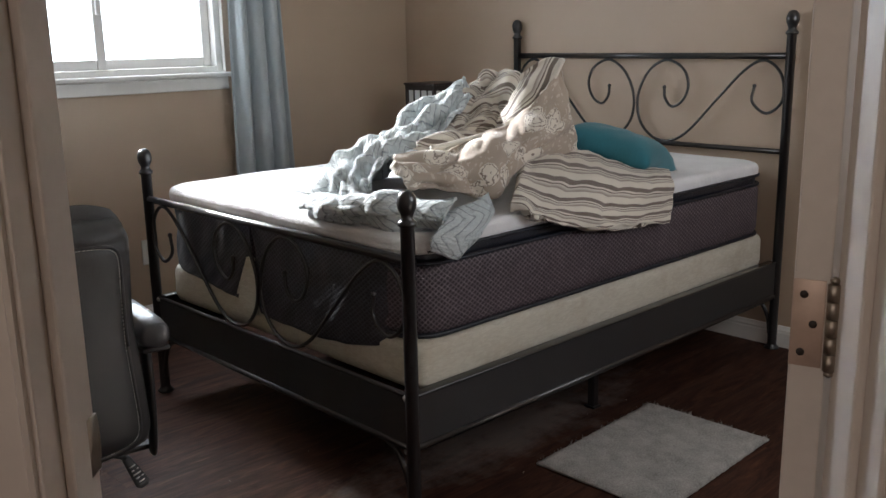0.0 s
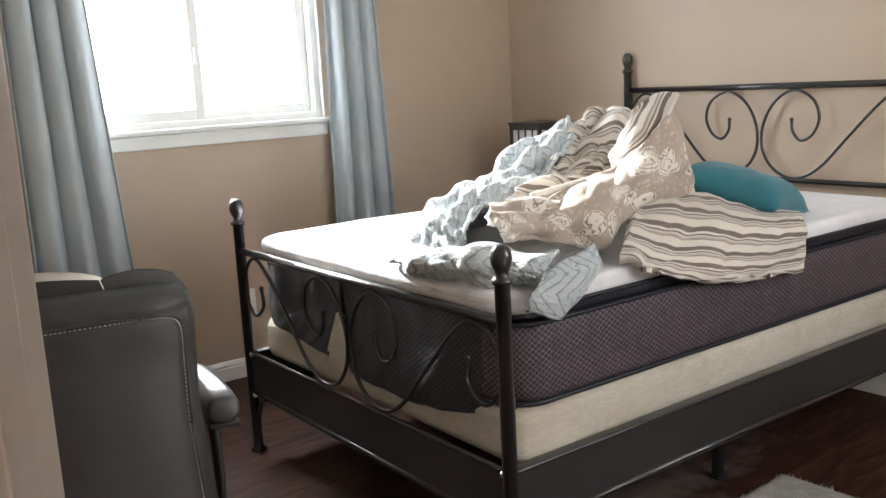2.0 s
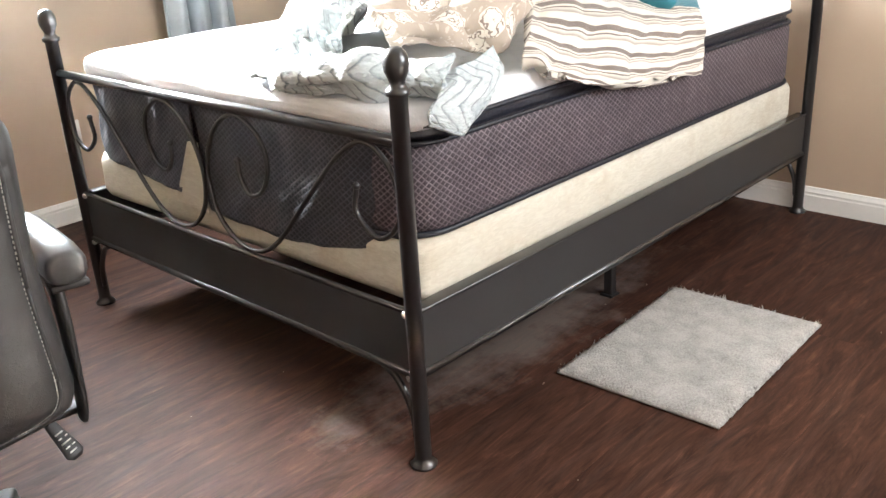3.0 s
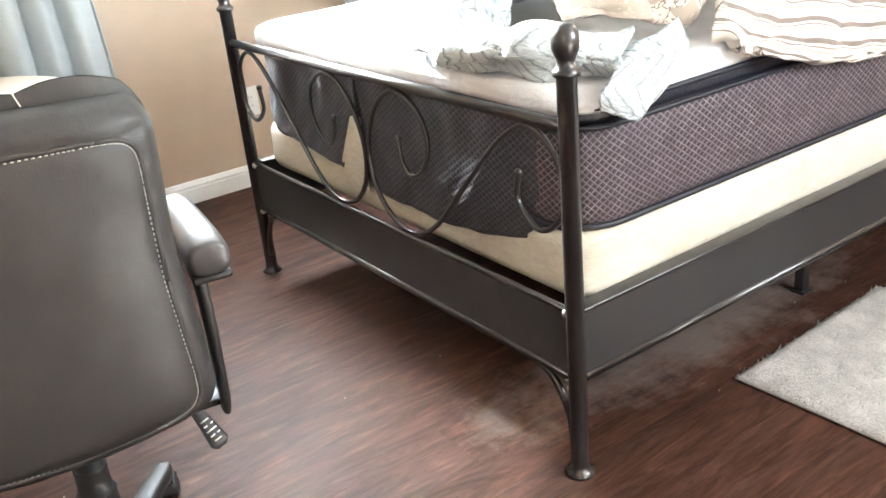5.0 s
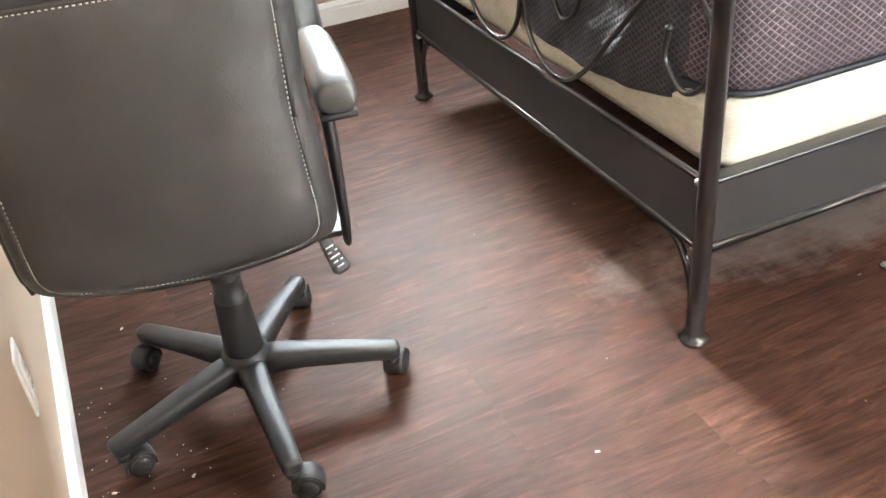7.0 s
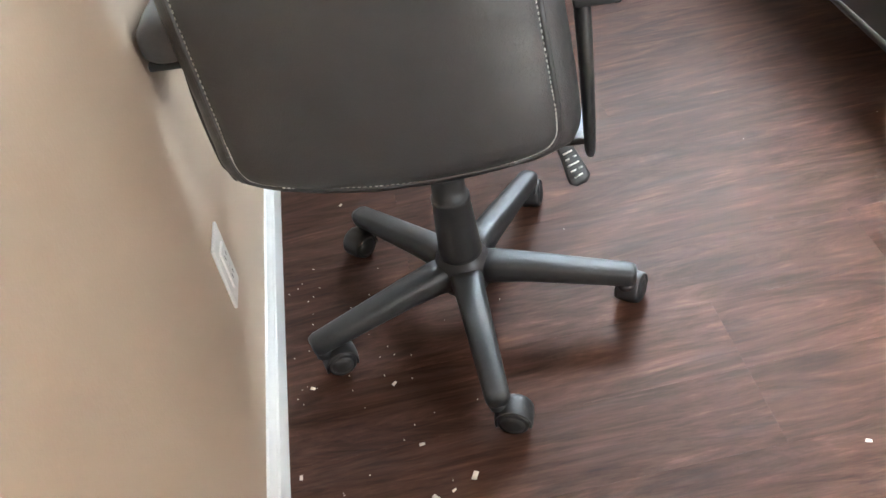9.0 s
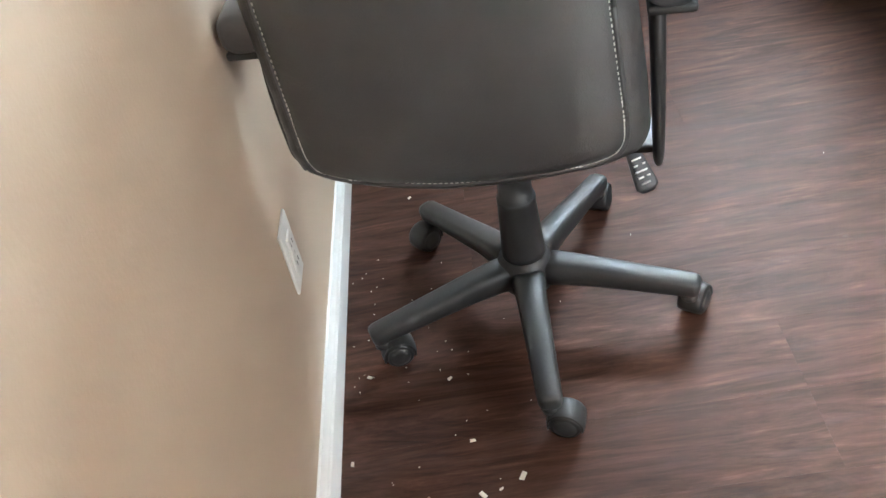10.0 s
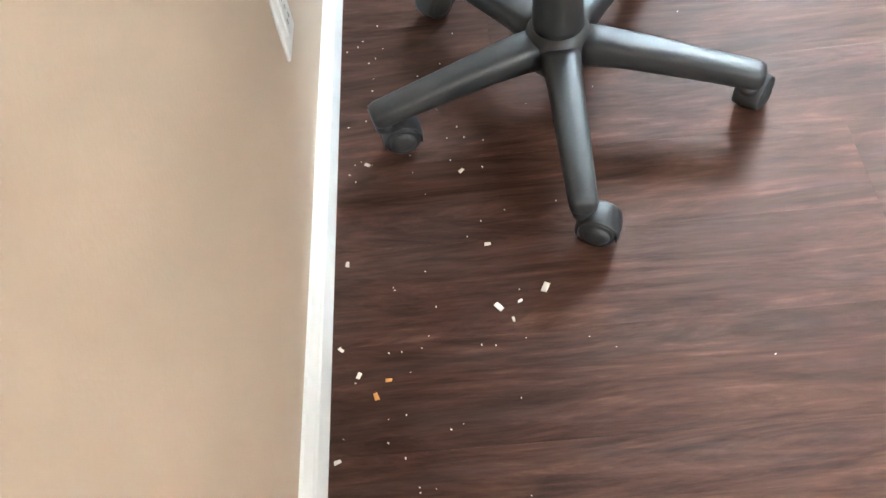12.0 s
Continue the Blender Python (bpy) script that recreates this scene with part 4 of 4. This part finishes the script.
def front_place(u, v, fn):
    p = back_place(u * 0.985, v, fn)
    return p + Vector((0, 0.004, 0.016 * max(0, v)))


for u0, u1 in ((-1, 0.395), (0.405, 1)):
    part("back_cushion", padded(26, 34, lambda u, v, fn, a=u0, b=u1: front_place(a + (u + 1) / 2 * (b - a), v, lambda q, w: fn(u, v)) + Vector((0, 0, 0.012 * (1 - u * u) * max(0, v))),
                                lambda u, v: 0.055 + 0.080 * rim(u, v) * (1 - 0.12 * math.cos(v * 6)), lambda u, v: 0.048), LEATHER, chair)
# seam roll and its white stitching round the back panel
loop = []
for k in range(97):
    a = 2 * math.pi * k / 96
    c, s = math.cos(a), math.sin(a)
    u = 0.885 * abs(c) ** 0.14 * (1 if c > 0 else -1)
    v = -0.0625 + 0.8625 * abs(s) ** 0.14 * (1 if s > 0 else -1)
    p = back_place(u, v, lambda q, w: 0.0)
    q = 0.045 - 0.048 * rim(u, v) + seam_dip(u, v) - 0.005 * noise.noise(Vector((u * 1.6, v * 1.6, 1)))
    loop.append(p + Vector((0, q - 0.0005, 0)))
dense = smooth_path(loop, 20)
bm = tube(bmesh.new(), dense[::4], 0.0040, 7)
part("seam_roll", bm, LEATHER, chair)
bm = bmesh.new()
run, step, prev = 0.0, 0.0048, dense[0]
for q in dense[1:]:
    run += (q - prev).length
    if run >= step:
        d = (q - prev).normalized()
        centre = MID * Vector((1, 0, 0)) + Vector((0, 0, 0.690))
        inward = Vector((centre.x - q.x, 0, centre.z - q.z)).normalized()
        o = q + inward * 0.0045 + Vector((0, -0.0026, 0))
        tube(bm, [o - d * 0.0020, o + d * 0.0020], 0.0011, 5)
        run = 0.0
    prev = q
part("stitching", bm, THREAD, chair, "white thread stitches")["kind"] = "stuff"


def seat_place(u, v, fn):
    return Vector((MID + 0.012 + u * 0.215 * (1 - 0.05 * max(0, v)), 0.060 + v * 0.205, 0.468 + fn(u, v)))


part("seat", padded(26, 26, seat_place, lambda u, v: 0.055 * rim(u, v), lambda u, v: -0.040 * rim(u, v)), LEATHER, chair)
for s, x, rear in ((-1, -0.296, -0.172), (1, 0.240, -0.152)):
    arm = thing("armrest", Matrix(), "", "")
    arm.parent = chair
    for key in list(arm.keys()):
        del arm[key]
    # padded top: flat at the rear, domed above, drawn in at the front
    pad = bmesh.new()
    spots = ((rear, 0.0235, 0.0195), (rear + 0.002, 0.0290, 0.0245), (rear + 0.010, 0.0325, 0.0285), (rear + 0.05, 0.0335, 0.0300), (rear + 0.15, 0.0335, 0.0305), (rear + 0.22, 0.0325, 0.0295), (rear + 0.262, 0.0270, 0.0240), (rear + 0.275, 0.0150, 0.0140))
    sweep(pad, [(x, y, 0.640 + 0.0305 + (0.004 if y > rear + 0.04 else 0)) for y, w, h in spots], [(w, h) for y, w, h in spots], 22, 2.7)
    for q in pad.verts:
        q.co.z = max(q.co.z, 0.6445)
        q.co.x -= 0.10 * (q.co.y - rear) * (0.2 if s > 0 else 0.0)
    part("arm_pad", pad, GLOSSY_LEATHER, arm)
    part("arm_plate", slab((x - 0.030, rear + 0.004, 0.634), (x + 0.030, rear + 0.255, 0.646), 0.004), PLASTIC, arm)
    bar = bmesh.new()
    g = x - s * 0.017
    low = 0.396 if s > 0 else 0.440
    tube(bar, smooth_path([(g, rear + 0.045, 0.642), (g, rear + 0.032, 0.625), (g, rear + 0.022, 0.570), (g, rear + 0.026, 0.490), (g, rear + 0.034, low + 0.03), (g, rear + 0.046, low)], 6), 0.026, 12, 0.46, up=Vector((1, 0, 0)), taper=lambda u: 1.0 - 0.38 * u)
    part("arm_support", bar, PLASTIC, arm)
    foot_bar = slab((min(g, g - s * 0.18), rear + 0.045, low + 0.006), (max(g, g - s * 0.18), rear + 0.12, low + 0.018), 0.004)
    part("arm_foot", foot_bar, PLASTIC, arm)
lever = bmesh.new()
tube(lever, [(0.03, 0.03, 0.385), (0.13, 0.012, 0.372), (0.186, -0.012, 0.352)], 0.006, 8)
part("height_lever", lever, PLASTIC, chair)
paddle = bmesh.new()
tip_a, tip_b = Vector((0.184, -0.010, 0.354)), Vector((0.212, -0.052, 0.291))
tube(paddle, [tip_a.lerp(tip_b, k / 10) for k in range(11)], 0.0185, 16, 0.20, up=Vector((0.2, -0.8, 0.5)), taper=lambda u: (0.55 + 0.5 * u) * (1.0 if u < 0.85 else (1 - ((u - 0.85) / 0.17) ** 2) ** 0.5))
pad = part("lever_paddle", paddle, PLASTIC, chair, "black lever paddle with pale markings")
along = (tip_b - tip_a).normalized()
wide = along.cross(Vector((0.2, -0.8, 0.5))).normalized()
out = wide.cross(along).normalized()
out = out if out.y < 0 else -out
turned = Matrix((wide, along, out)).transposed().to_4x4()
for u, w, off in ((0.34, 0.016, 0.0), (0.46, 0.005, -0.008), (0.46, 0.007, 0.005), (0.58, 0.020, 0.0), (0.70, 0.006, -0.008), (0.70, 0.009, 0.004), (0.82, 0.014, 0.0)):
    c = tip_a.lerp(tip_b, u) + wide * off + out * 0.0036
    part("marking", slab((-w / 2, -0.0014, -0.0004), (w / 2, 0.0014, 0.0004), 0, Matrix.Translation(c) @ turned), THREAD, pad, "pale printed marking")


# ---- curtains, rug, lamp, table ----
def curtain(x0, x1, flare0, flare1, label, seed):
    """A pleated panel hanging from a rod to the floor; flare: how far each edge leans at the hem."""
    bm = bmesh.new()
    nu, nv = 110, 40
    grid = []
    for j in range(nv + 1):
        v = j / nv
        row = []
        for i in range(nu + 1):
            u = i / nu
            x = (x0 + flare0 * v) * (1 - u) + (x1 + flare1 * v) * u
            w = noise.noise(Vector((u * 4, v * 1.2, seed)))
            y = 4.262 + (0.026 + 0.014 * v) * math.sin(u * 3.4 * 2 * math.pi + 1.6 * w + 0.5 * v) + 0.009 * math.sin(u * 7.3 * math.pi * 2 + v * 2 + seed + 3 * w) * (0.3 + 0.5 * v)
            x += 0.012 * math.cos(u * 3.4 * 2 * math.pi + 1.6 * w) + 0.01 * w * v
            row.append(bm.verts.new((x, y, 2.22 - 2.195 * v)))
        grid.append(row)
    for j in range(nv):
        for i in range(nu):
            bm.faces.new((grid[j][i], grid[j][i + 1], grid[j + 1][i + 1], grid[j + 1][i]))
    ob = thing("curtain", Matrix(), label, "curtain", "curtains at the window")
    p = part("panel", bm, CURTAIN, ob)
    mod = p.modifiers.new("thickness", "SOLIDIFY")
    mod.thickness = 0.003
    return ob


curtain(2.050, 2.318, -0.02, 0.085, "grey-blue curtain panel hanging beside the bed", 1.0)
curtain(0.70, 0.985, 0.0, 0.145, "grey-blue curtain panel hanging beside the small table", 5.0)
rod = thing("curtain_rod", Matrix(), "black curtain rod above the window", "curtain rod")
part("pole", tube(bmesh.new(), [(0.70, 4.262, 2.235), (2.45, 4.262, 2.235)], 0.011, 12), IRON, rod)
for x in (0.76, 2.40):
    part("bracket", tube(bmesh.new(), [(x, 4.262, 2.235), (x, 4.359, 2.235)], 0.007, 8), IRON, rod)

rug = bmesh.new()
lx, ly, n = 0.632, 0.442, 56
rim_v = {}
for i in range(n + 1):
    for j in range(int(n * 0.72) + 1):
        m_ = int(n * 0.72)
        u, v = i / n, j / m_
        jag = 0.006 * noise.noise(Vector((u * 40, v * 40, 3)))
        edge = min(u, 1 - u, v, 1 - v)
        z = 0.016 * min(1, edge * 18 + 0.25) + 0.006 * noise.noise(Vector((u * 34, v * 26, 1))) * min(1, edge * 12)
        rim_v[i, j] = rug.verts.new(((u - 0.5) * lx + jag, (v - 0.5) * ly + jag, z))
for i in range(n):
    for j in range(int(n * 0.72)):
        rug.faces.new((rim_v[i, j], rim_v[i + 1, j], rim_v[i + 1, j + 1], rim_v[i, j + 1]))
rug_mat = tagged(part("shag_rug", rug, RUG), "small pale grey shag rug beside the bed", "rug")
rug_mat.matrix_world = pose(2.022, 1.900, 0.001, 0, 0, 1.2)
mod = rug_mat.modifiers.new("thickness", "SOLIDIFY")
mod.thickness, mod.offset = 0.006, 0
tufts = bmesh.new()
for k in range(2600):
    x, y = random.uniform(-lx / 2, lx / 2), random.uniform(-ly / 2, ly / 2)
    a, h = random.uniform(0, 6.28), random.uniform(0.012, 0.024)
    dx, dy = math.cos(a), math.sin(a)
    w = random.uniform(0.002, 0.0035)
    lean = random.uniform(0, 0.010)
    b0, b1 = (x - dy * w, y + dx * w, 0.008), (x + dy * w, y - dx * w, 0.008)
    t0 = (x + dx * lean, y + dy * lean, h)
    tufts.faces.new([tufts.verts.new(p) for p in (b0, b1, t0)])
part("pile", tufts, RUG, rug_mat)["kind"] = "stuff"

stand = thing("nightstand", pose(2.985, 3.87, 0), "dark brown nightstand in the corner behind the bed", "nightstand")
soften(part("body", slab((-0.20, -0.20, 0.06), (0.20, 0.20, 0.55)), DARK_WOOD, stand, smooth=False), 0.004)
soften(part("tabletop", slab((-0.22, -0.22, 0.55), (0.22, 0.22, 0.575)), DARK_WOOD, stand, smooth=False), 0.004)
for x in (-0.17, 0.17):
    for y in (-0.17, 0.17):
        part("leg", slab((x - 0.02, y - 0.02, 0), (x + 0.02, y + 0.02, 0.06)), DARK_WOOD, stand, smooth=False)
lantern = thing("lantern_lamp", pose(2.975, 3.865, 0.576), "black wooden lattice lantern lamp with white paper", "lamp")
LH, LW = 0.476, 0.098
for x in (-LW, LW):
    for y in (-LW, LW):
        part("corner_post", slab((x - 0.008, y - 0.008, 0), (x + 0.008, y + 0.008, LH), 0.001), DARK_WOOD, lantern, smooth=False)
for z0, z1 in ((0.02, 0.045), (LH - 0.030, LH - 0.004)):
    for t in range(4):
        part("rail", slab((-LW + 0.008, -LW - 0.006, z0), (LW - 0.008, -LW + 0.006, z1), 0, pose(0, 0, 0, 0, 0, 90 * t)), DARK_WOOD, lantern, smooth=False)
for t in range(4):
    part("paper_panel", slab((-LW + 0.008, -LW + 0.002, 0.045), (LW - 0.008, -LW + 0.004, LH - 0.030), 0, pose(0, 0, 0, 0, 0, 90 * t)), PAPER, lantern, smooth=False)
    for k in range(1, 4):
        x = -LW + 2 * LW * k / 4
        part("lattice_bar", slab((x - 0.003, -LW - 0.003, 0.045), (x + 0.003, -LW + 0.002, LH - 0.030), 0, pose(0, 0, 0, 0, 0, 90 * t)), DARK_WOOD, lantern, smooth=False)
    for k in range(1, 4):
        z = 0.045 + (LH - 0.075) * k / 4
        part("lattice_bar", slab((-LW + 0.008, -LW - 0.003, z - 0.003), (LW - 0.008, -LW + 0.0015, z + 0.003), 0, pose(0, 0, 0, 0, 0, 90 * t)), DARK_WOOD, lantern, smooth=False)
part("lid", slab((-LW - 0.014, -LW - 0.014, LH - 0.004), (LW + 0.014, LW + 0.014, LH + 0.006), 0.002), DARK_WOOD, lantern, smooth=False)

table = thing("round_side_table", pose(0.49, 3.90, 0), "pale beige round side table by the window", "table")
part("tabletop", lathe(bmesh.new(), [(0.02, 0.622), (0.34, 0.622), (0.352, 0.629), (0.355, 0.640), (0.352, 0.650), (0.34, 0.655), (0.02, 0.656)], 48), PALE_TOP, table)
part("pedestal", lathe(bmesh.new(), [(0.20, 0), (0.20, 0.02), (0.05, 0.05), (0.032, 0.12), (0.032, 0.56), (0.09, 0.622)], 24), DARK_WOOD, table)

# chips and crumbs on the floor by the wall
for k, (x, y, s, mat_) in enumerate(((0.227, 2.124, 0.006, CHIP), (0.298, 2.045, 0.010, CHIP), (0.234, 2.021, 0.009, CHIP), (0.263, 2.027, 0.004, CHIP), (0.252, 2.000, 0.004, CHIP), (0.867, 1.953, 0.006, CHIP), (0.198, 2.261, 0.006, CHIP), (0.071, 1.906, 0.007, AMBER), (0.087, 1.927, 0.005, AMBER), (0.049, 1.937, 0.006, CHIP), (0.025, 1.977, 0.005, CHIP), (0.024, 1.823, 0.006, CHIP), (0.031, 2.112, 0.006, CHIP), (0.058, 2.290, 0.006, CHIP), (0.142, 2.785, 0.005, CHIP))):
    s *= 0.78
    bm = slab((-s, -s * 0.5, 0), (s, s * 0.5, 0.0018), 0.0005)
    for v in bm.verts:
        v.co += Vector((noise.noise(v.co * 200), noise.noise(v.co * 170), 0)) * 0.0015
    ob = tagged(part("chip" if mat_ is CHIP else "crumb", bm, mat_), "pale flat chip lying on the floor" if mat_ is CHIP else "amber crumb lying on the floor", "debris", "crumbs on the floor")
    ob.matrix_world = pose(x, y, 0.0006, 0, 0, 67 * k)
bm = bmesh.new()
for k in range(110):
    x = 0.02 + abs(random.gauss(0, 0.14)) if k < 70 else random.uniform(0.05, 3.0)
    y = random.uniform(1.75, 2.6) if k < 70 else random.uniform(1.0, 3.9)
    s = random.uniform(0.0005, 0.0014)
    box(bm, (-s, -s * 0.5, 0), (s, s * 0.5, 0.001), pose(x, y, 0.0004, 0, 0, random.uniform(0, 180)))
tagged(part("floor_dust", bm, CHIP, smooth=False), "scattered pale specks of dust and crumbs on the floor", "debris", kind="stuff")


# ---- bedding heap ----
comforter = thing("comforter", pose(-0.022, 0, -0.004), "crumpled reversible comforter, brown stripes one side, cream roses other", "bedding")
cloth("striped_side", [[(1.96, 2.36, 0.915), (2.14, 2.36, 0.910), (2.306, 2.34, 0.875), (2.394, 2.24, 0.845), (2.502, 2.18, 0.832)],
                       [(1.833, 2.27, 0.895), (1.962, 2.23, 0.875), (2.10, 2.18, 0.850), (2.263, 2.14, 0.820), (2.448, 2.128, 0.805)],
                       [(1.70, 2.18, 0.858), (1.803, 2.13, 0.825), (1.977, 2.112, 0.785), (2.187, 2.105, 0.751), (2.424, 2.112, 0.741)],
                       [(1.64, 2.14, 0.839), (1.74, 2.10, 0.792), (1.941, 2.085, 0.732), (2.156, 2.085, 0.710), (2.378, 2.098, 0.684)]],
      (0.80, 0.36), 80, 50, [(0.2, 4, 0.005), (1.3, 5, 0.003)], STRIPE, comforter, "cream side with brown stripes", 0.026, 0.012, crumple=0.009, sink=0.022)
cloth("striped_hump", [[(2.05, 2.98, 0.82), (2.16, 2.98, 0.83), (2.28, 2.98, 0.83), (2.36, 2.94, 0.83), (2.42, 2.84, 0.82)],
                       [(2.064, 2.76, 1.09), (2.157, 2.76, 1.150), (2.252, 2.74, 1.160), (2.30, 2.70, 1.11), (2.341, 2.62, 1.04)],
                       [(1.898, 2.63, 1.02), (1.974, 2.61, 1.035), (2.064, 2.59, 1.04), (2.106, 2.55, 1.02), (2.188, 2.50, 0.98)],
                       [(1.744, 2.57, 0.975), (1.859, 2.55, 0.985), (1.955, 2.53, 0.98), (2.031, 2.49, 0.96), (2.136, 2.46, 0.94)],
                       [(1.598, 2.51, 0.935), (1.726, 2.49, 0.935), (1.862, 2.47, 0.94), (1.958, 2.45, 0.935), (2.071, 2.43, 0.93)]],
      (0.62, 1.15), 90, 96, [(0.5, 5, 0.020), (1.9, 6, 0.014)], STRIPE, comforter, "cream side with brown stripes", 0.022, crumple=0.045, sink=0.022)
cloth("floral_side", [[(1.465, 2.43, 0.945), (1.664, 2.42, 0.960), (1.842, 2.40, 0.985), (1.999, 2.36, 1.066), (2.107, 2.34, 1.202)],
                      [(1.400, 2.37, 0.940), (1.571, 2.33, 0.944), (1.737, 2.31, 0.954), (1.945, 2.29, 1.000), (2.125, 2.32, 1.050)],
                      [(1.390, 2.33, 0.915), (1.536, 2.28, 0.906), (1.689, 2.255, 0.909), (1.881, 2.26, 0.951), (2.200, 2.36, 0.970)],
                      [(1.420, 2.32, 0.885), (1.560, 2.28, 0.865), (1.684, 2.25, 0.847), (1.833, 2.26, 0.895), (2.234, 2.38, 0.897)]],
      (0.78, 0.34), 84, 48, [(0.9, 5, 0.009), (2.3, 8, 0.006), (1.6, 11, 0.004)], FLORAL, comforter, "taupe side with cream roses", 0.024, crumple=0.030, sink=0.022)
cloth("turned_corner", [[(1.912, 2.405, 1.005), (2.037, 2.365, 1.065), (2.109, 2.336, 1.208)],
                        [(1.936, 2.44, 1.016), (2.038, 2.41, 1.107), (2.091, 2.40, 1.202)],
                        [(1.971, 2.48, 1.034), (2.031, 2.46, 1.091), (2.044, 2.46, 1.160)]],
      (0.36, 0.14), 34, 22, [(0.8, 5, 0.005)], STRIPE, comforter, "striped inner face of the corner standing up", 0.022, crumple=0.006, sink=0.022)
hem = tube(bmesh.new(), smooth_path([(1.60, 2.42, 0.962), (1.70, 2.415, 0.972), (1.842, 2.395, 0.992), (1.912, 2.385, 1.012), (1.999, 2.355, 1.072), (2.060, 2.345, 1.130), (2.109, 2.334, 1.208)], 6), 0.008, 8)
part("hem", hem, CREAM_CLOTH, comforter, "cream hem")

sheet = thing("blue_sheet", pose(-0.012, 0, -0.002), "pale blue crinkled sheet bunched on the mattress", "bedding")
cloth("fold", [[(2.16, 2.96, 0.84), (2.083, 2.80, 1.120), (2.045, 2.72, 1.127), (1.997, 2.66, 1.11), (1.961, 2.62, 1.075)],
               [(1.95, 2.96, 0.82), (1.891, 2.80, 1.065), (1.863, 2.70, 1.055), (1.839, 2.62, 1.029), (1.807, 2.56, 1.010)],
               [(1.80, 2.96, 0.81), (1.738, 2.80, 1.000), (1.684, 2.68, 0.991), (1.632, 2.58, 0.966), (1.598, 2.50, 0.955)],
               [(1.68, 2.95, 0.81), (1.620, 2.80, 0.955), (1.518, 2.66, 0.947), (1.454, 2.54, 0.923), (1.441, 2.47, 0.910)],
               [(1.53, 2.92, 0.81), (1.473, 2.78, 0.900), (1.387, 2.62, 0.895), (1.360, 2.52, 0.880), (1.364, 2.46, 0.865)],
               [(1.45, 2.88, 0.81), (1.390, 2.74, 0.835), (1.330, 2.60, 0.835), (1.320, 2.50, 0.835), (1.345, 2.44, 0.835)]],
      (0.62, 0.95), 84, 110, [(0.4, 6, 0.016), (1.2, 8, 0.011), (2.4, 11, 0.005)], BLUE, sheet, "", 0.008, crumple=0.036, sink=0.022)
cloth("fold", [[(1.390, 2.735, 0.825), (1.380, 2.56, 0.850), (1.400, 2.42, 0.860), (1.430, 2.31, 0.862), (1.470, 2.20, 0.855)],
               [(1.325, 2.725, 0.835), (1.275, 2.52, 0.868), (1.262, 2.38, 0.875), (1.315, 2.24, 0.875), (1.400, 2.14, 0.865)],
               [(1.260, 2.640, 0.828), (1.235, 2.50, 0.838), (1.240, 2.37, 0.842), (1.290, 2.22, 0.845), (1.350, 2.13, 0.840)],
               [(1.250, 2.580, 0.838), (1.232, 2.45, 0.848), (1.250, 2.34, 0.850), (1.300, 2.20, 0.850), (1.350, 2.12, 0.838)],
               [(1.235, 2.520, 0.812), (1.240, 2.42, 0.814), (1.265, 2.33, 0.814), (1.320, 2.215, 0.814), (1.360, 2.14, 0.812)]],
      (0.62, 0.26), 80, 44, [(1.57, 7, 0.006), (0.3, 6, 0.008)], BLUE, sheet, "", 0.010, crumple=0.02, sink=0.022)
cloth("hanging_corner", [[(1.400, 2.19, 0.842), (1.455, 2.18, 0.850), (1.520, 2.18, 0.860), (1.60, 2.20, 0.865)],
                         [(1.349, 2.130, 0.832), (1.41, 2.118, 0.826), (1.485, 2.112, 0.829), (1.557, 2.13, 0.838)],
                         [(1.292, 2.116, 0.800), (1.350, 2.090, 0.787), (1.430, 2.090, 0.787), (1.500, 2.116, 0.800)],
                         [(1.296, 2.118, 0.778), (1.345, 2.094, 0.744), (1.405, 2.094, 0.738), (1.475, 2.118, 0.770)]],
      (0.24, 0.17), 40, 34, [(0.9, 14, 0.005), (1.7, 8, 0.005)], BLUE, sheet, "", 0.007, crumple=0.016, sink=0.022)

pillow = tagged(part("teal_pillow", pillow_mesh(bmesh.new(), 0.37, 0.36, 0.14, sag=0.02), TEAL), "teal blue cotton pillow leaning on the heaped comforter", "pillow")
pillow.matrix_world = pose(2.495, 2.395, 0.872, 14, 10, 16)


# ---- floor: boards as single pieces ----
floor = tagged(part("floor", slab((-1.37, -1.1, -0.06), (EAST + 0.1, 4.47, -0.0012)), SUBFLOOR, smooth=False), "dark brown wood plank floor with dust and crumbs", "floor", "", "structure")
PLANK_W = 0.152
lengths = [1.219, 0.90, 0.62, 0.40]


def plank_mesh(length):
    bm = bmesh.new()
    g = 0.00003
    box(bm, (g, g, -0.004), (length - g, PLANK_W - g, 0.0))
    top = [e for e in bm.edges if all(v.co.z > -0.001 for v in e.verts)]
    bmesh.ops.bevel(bm, geom=top, offset=0.0002, segments=1, affect="EDGES")
    return mesh_from(bm, "plank", PLANK, smooth=False)


planks = [plank_mesh(v) for v in lengths]
rng = random.Random(11)
row = 0
y = -1.06
while y < 4.40:
    x = -1.36
    k = rng.choice((0, 1, 2, 3))
    while x < EAST:
        over = x + lengths[k] - (EAST + 0.08)
        ob = new("plank", planks[k] if over <= 0 else plank_mesh(lengths[k] - over))
        ob.parent = floor
        ob.location = (x, y, 0)
        x += lengths[k]
        k = 0 if EAST + 0.08 - x > 1.2 else (1 if EAST + 0.08 - x > 0.7 else 3)
    y += PLANK_W
    row += 1
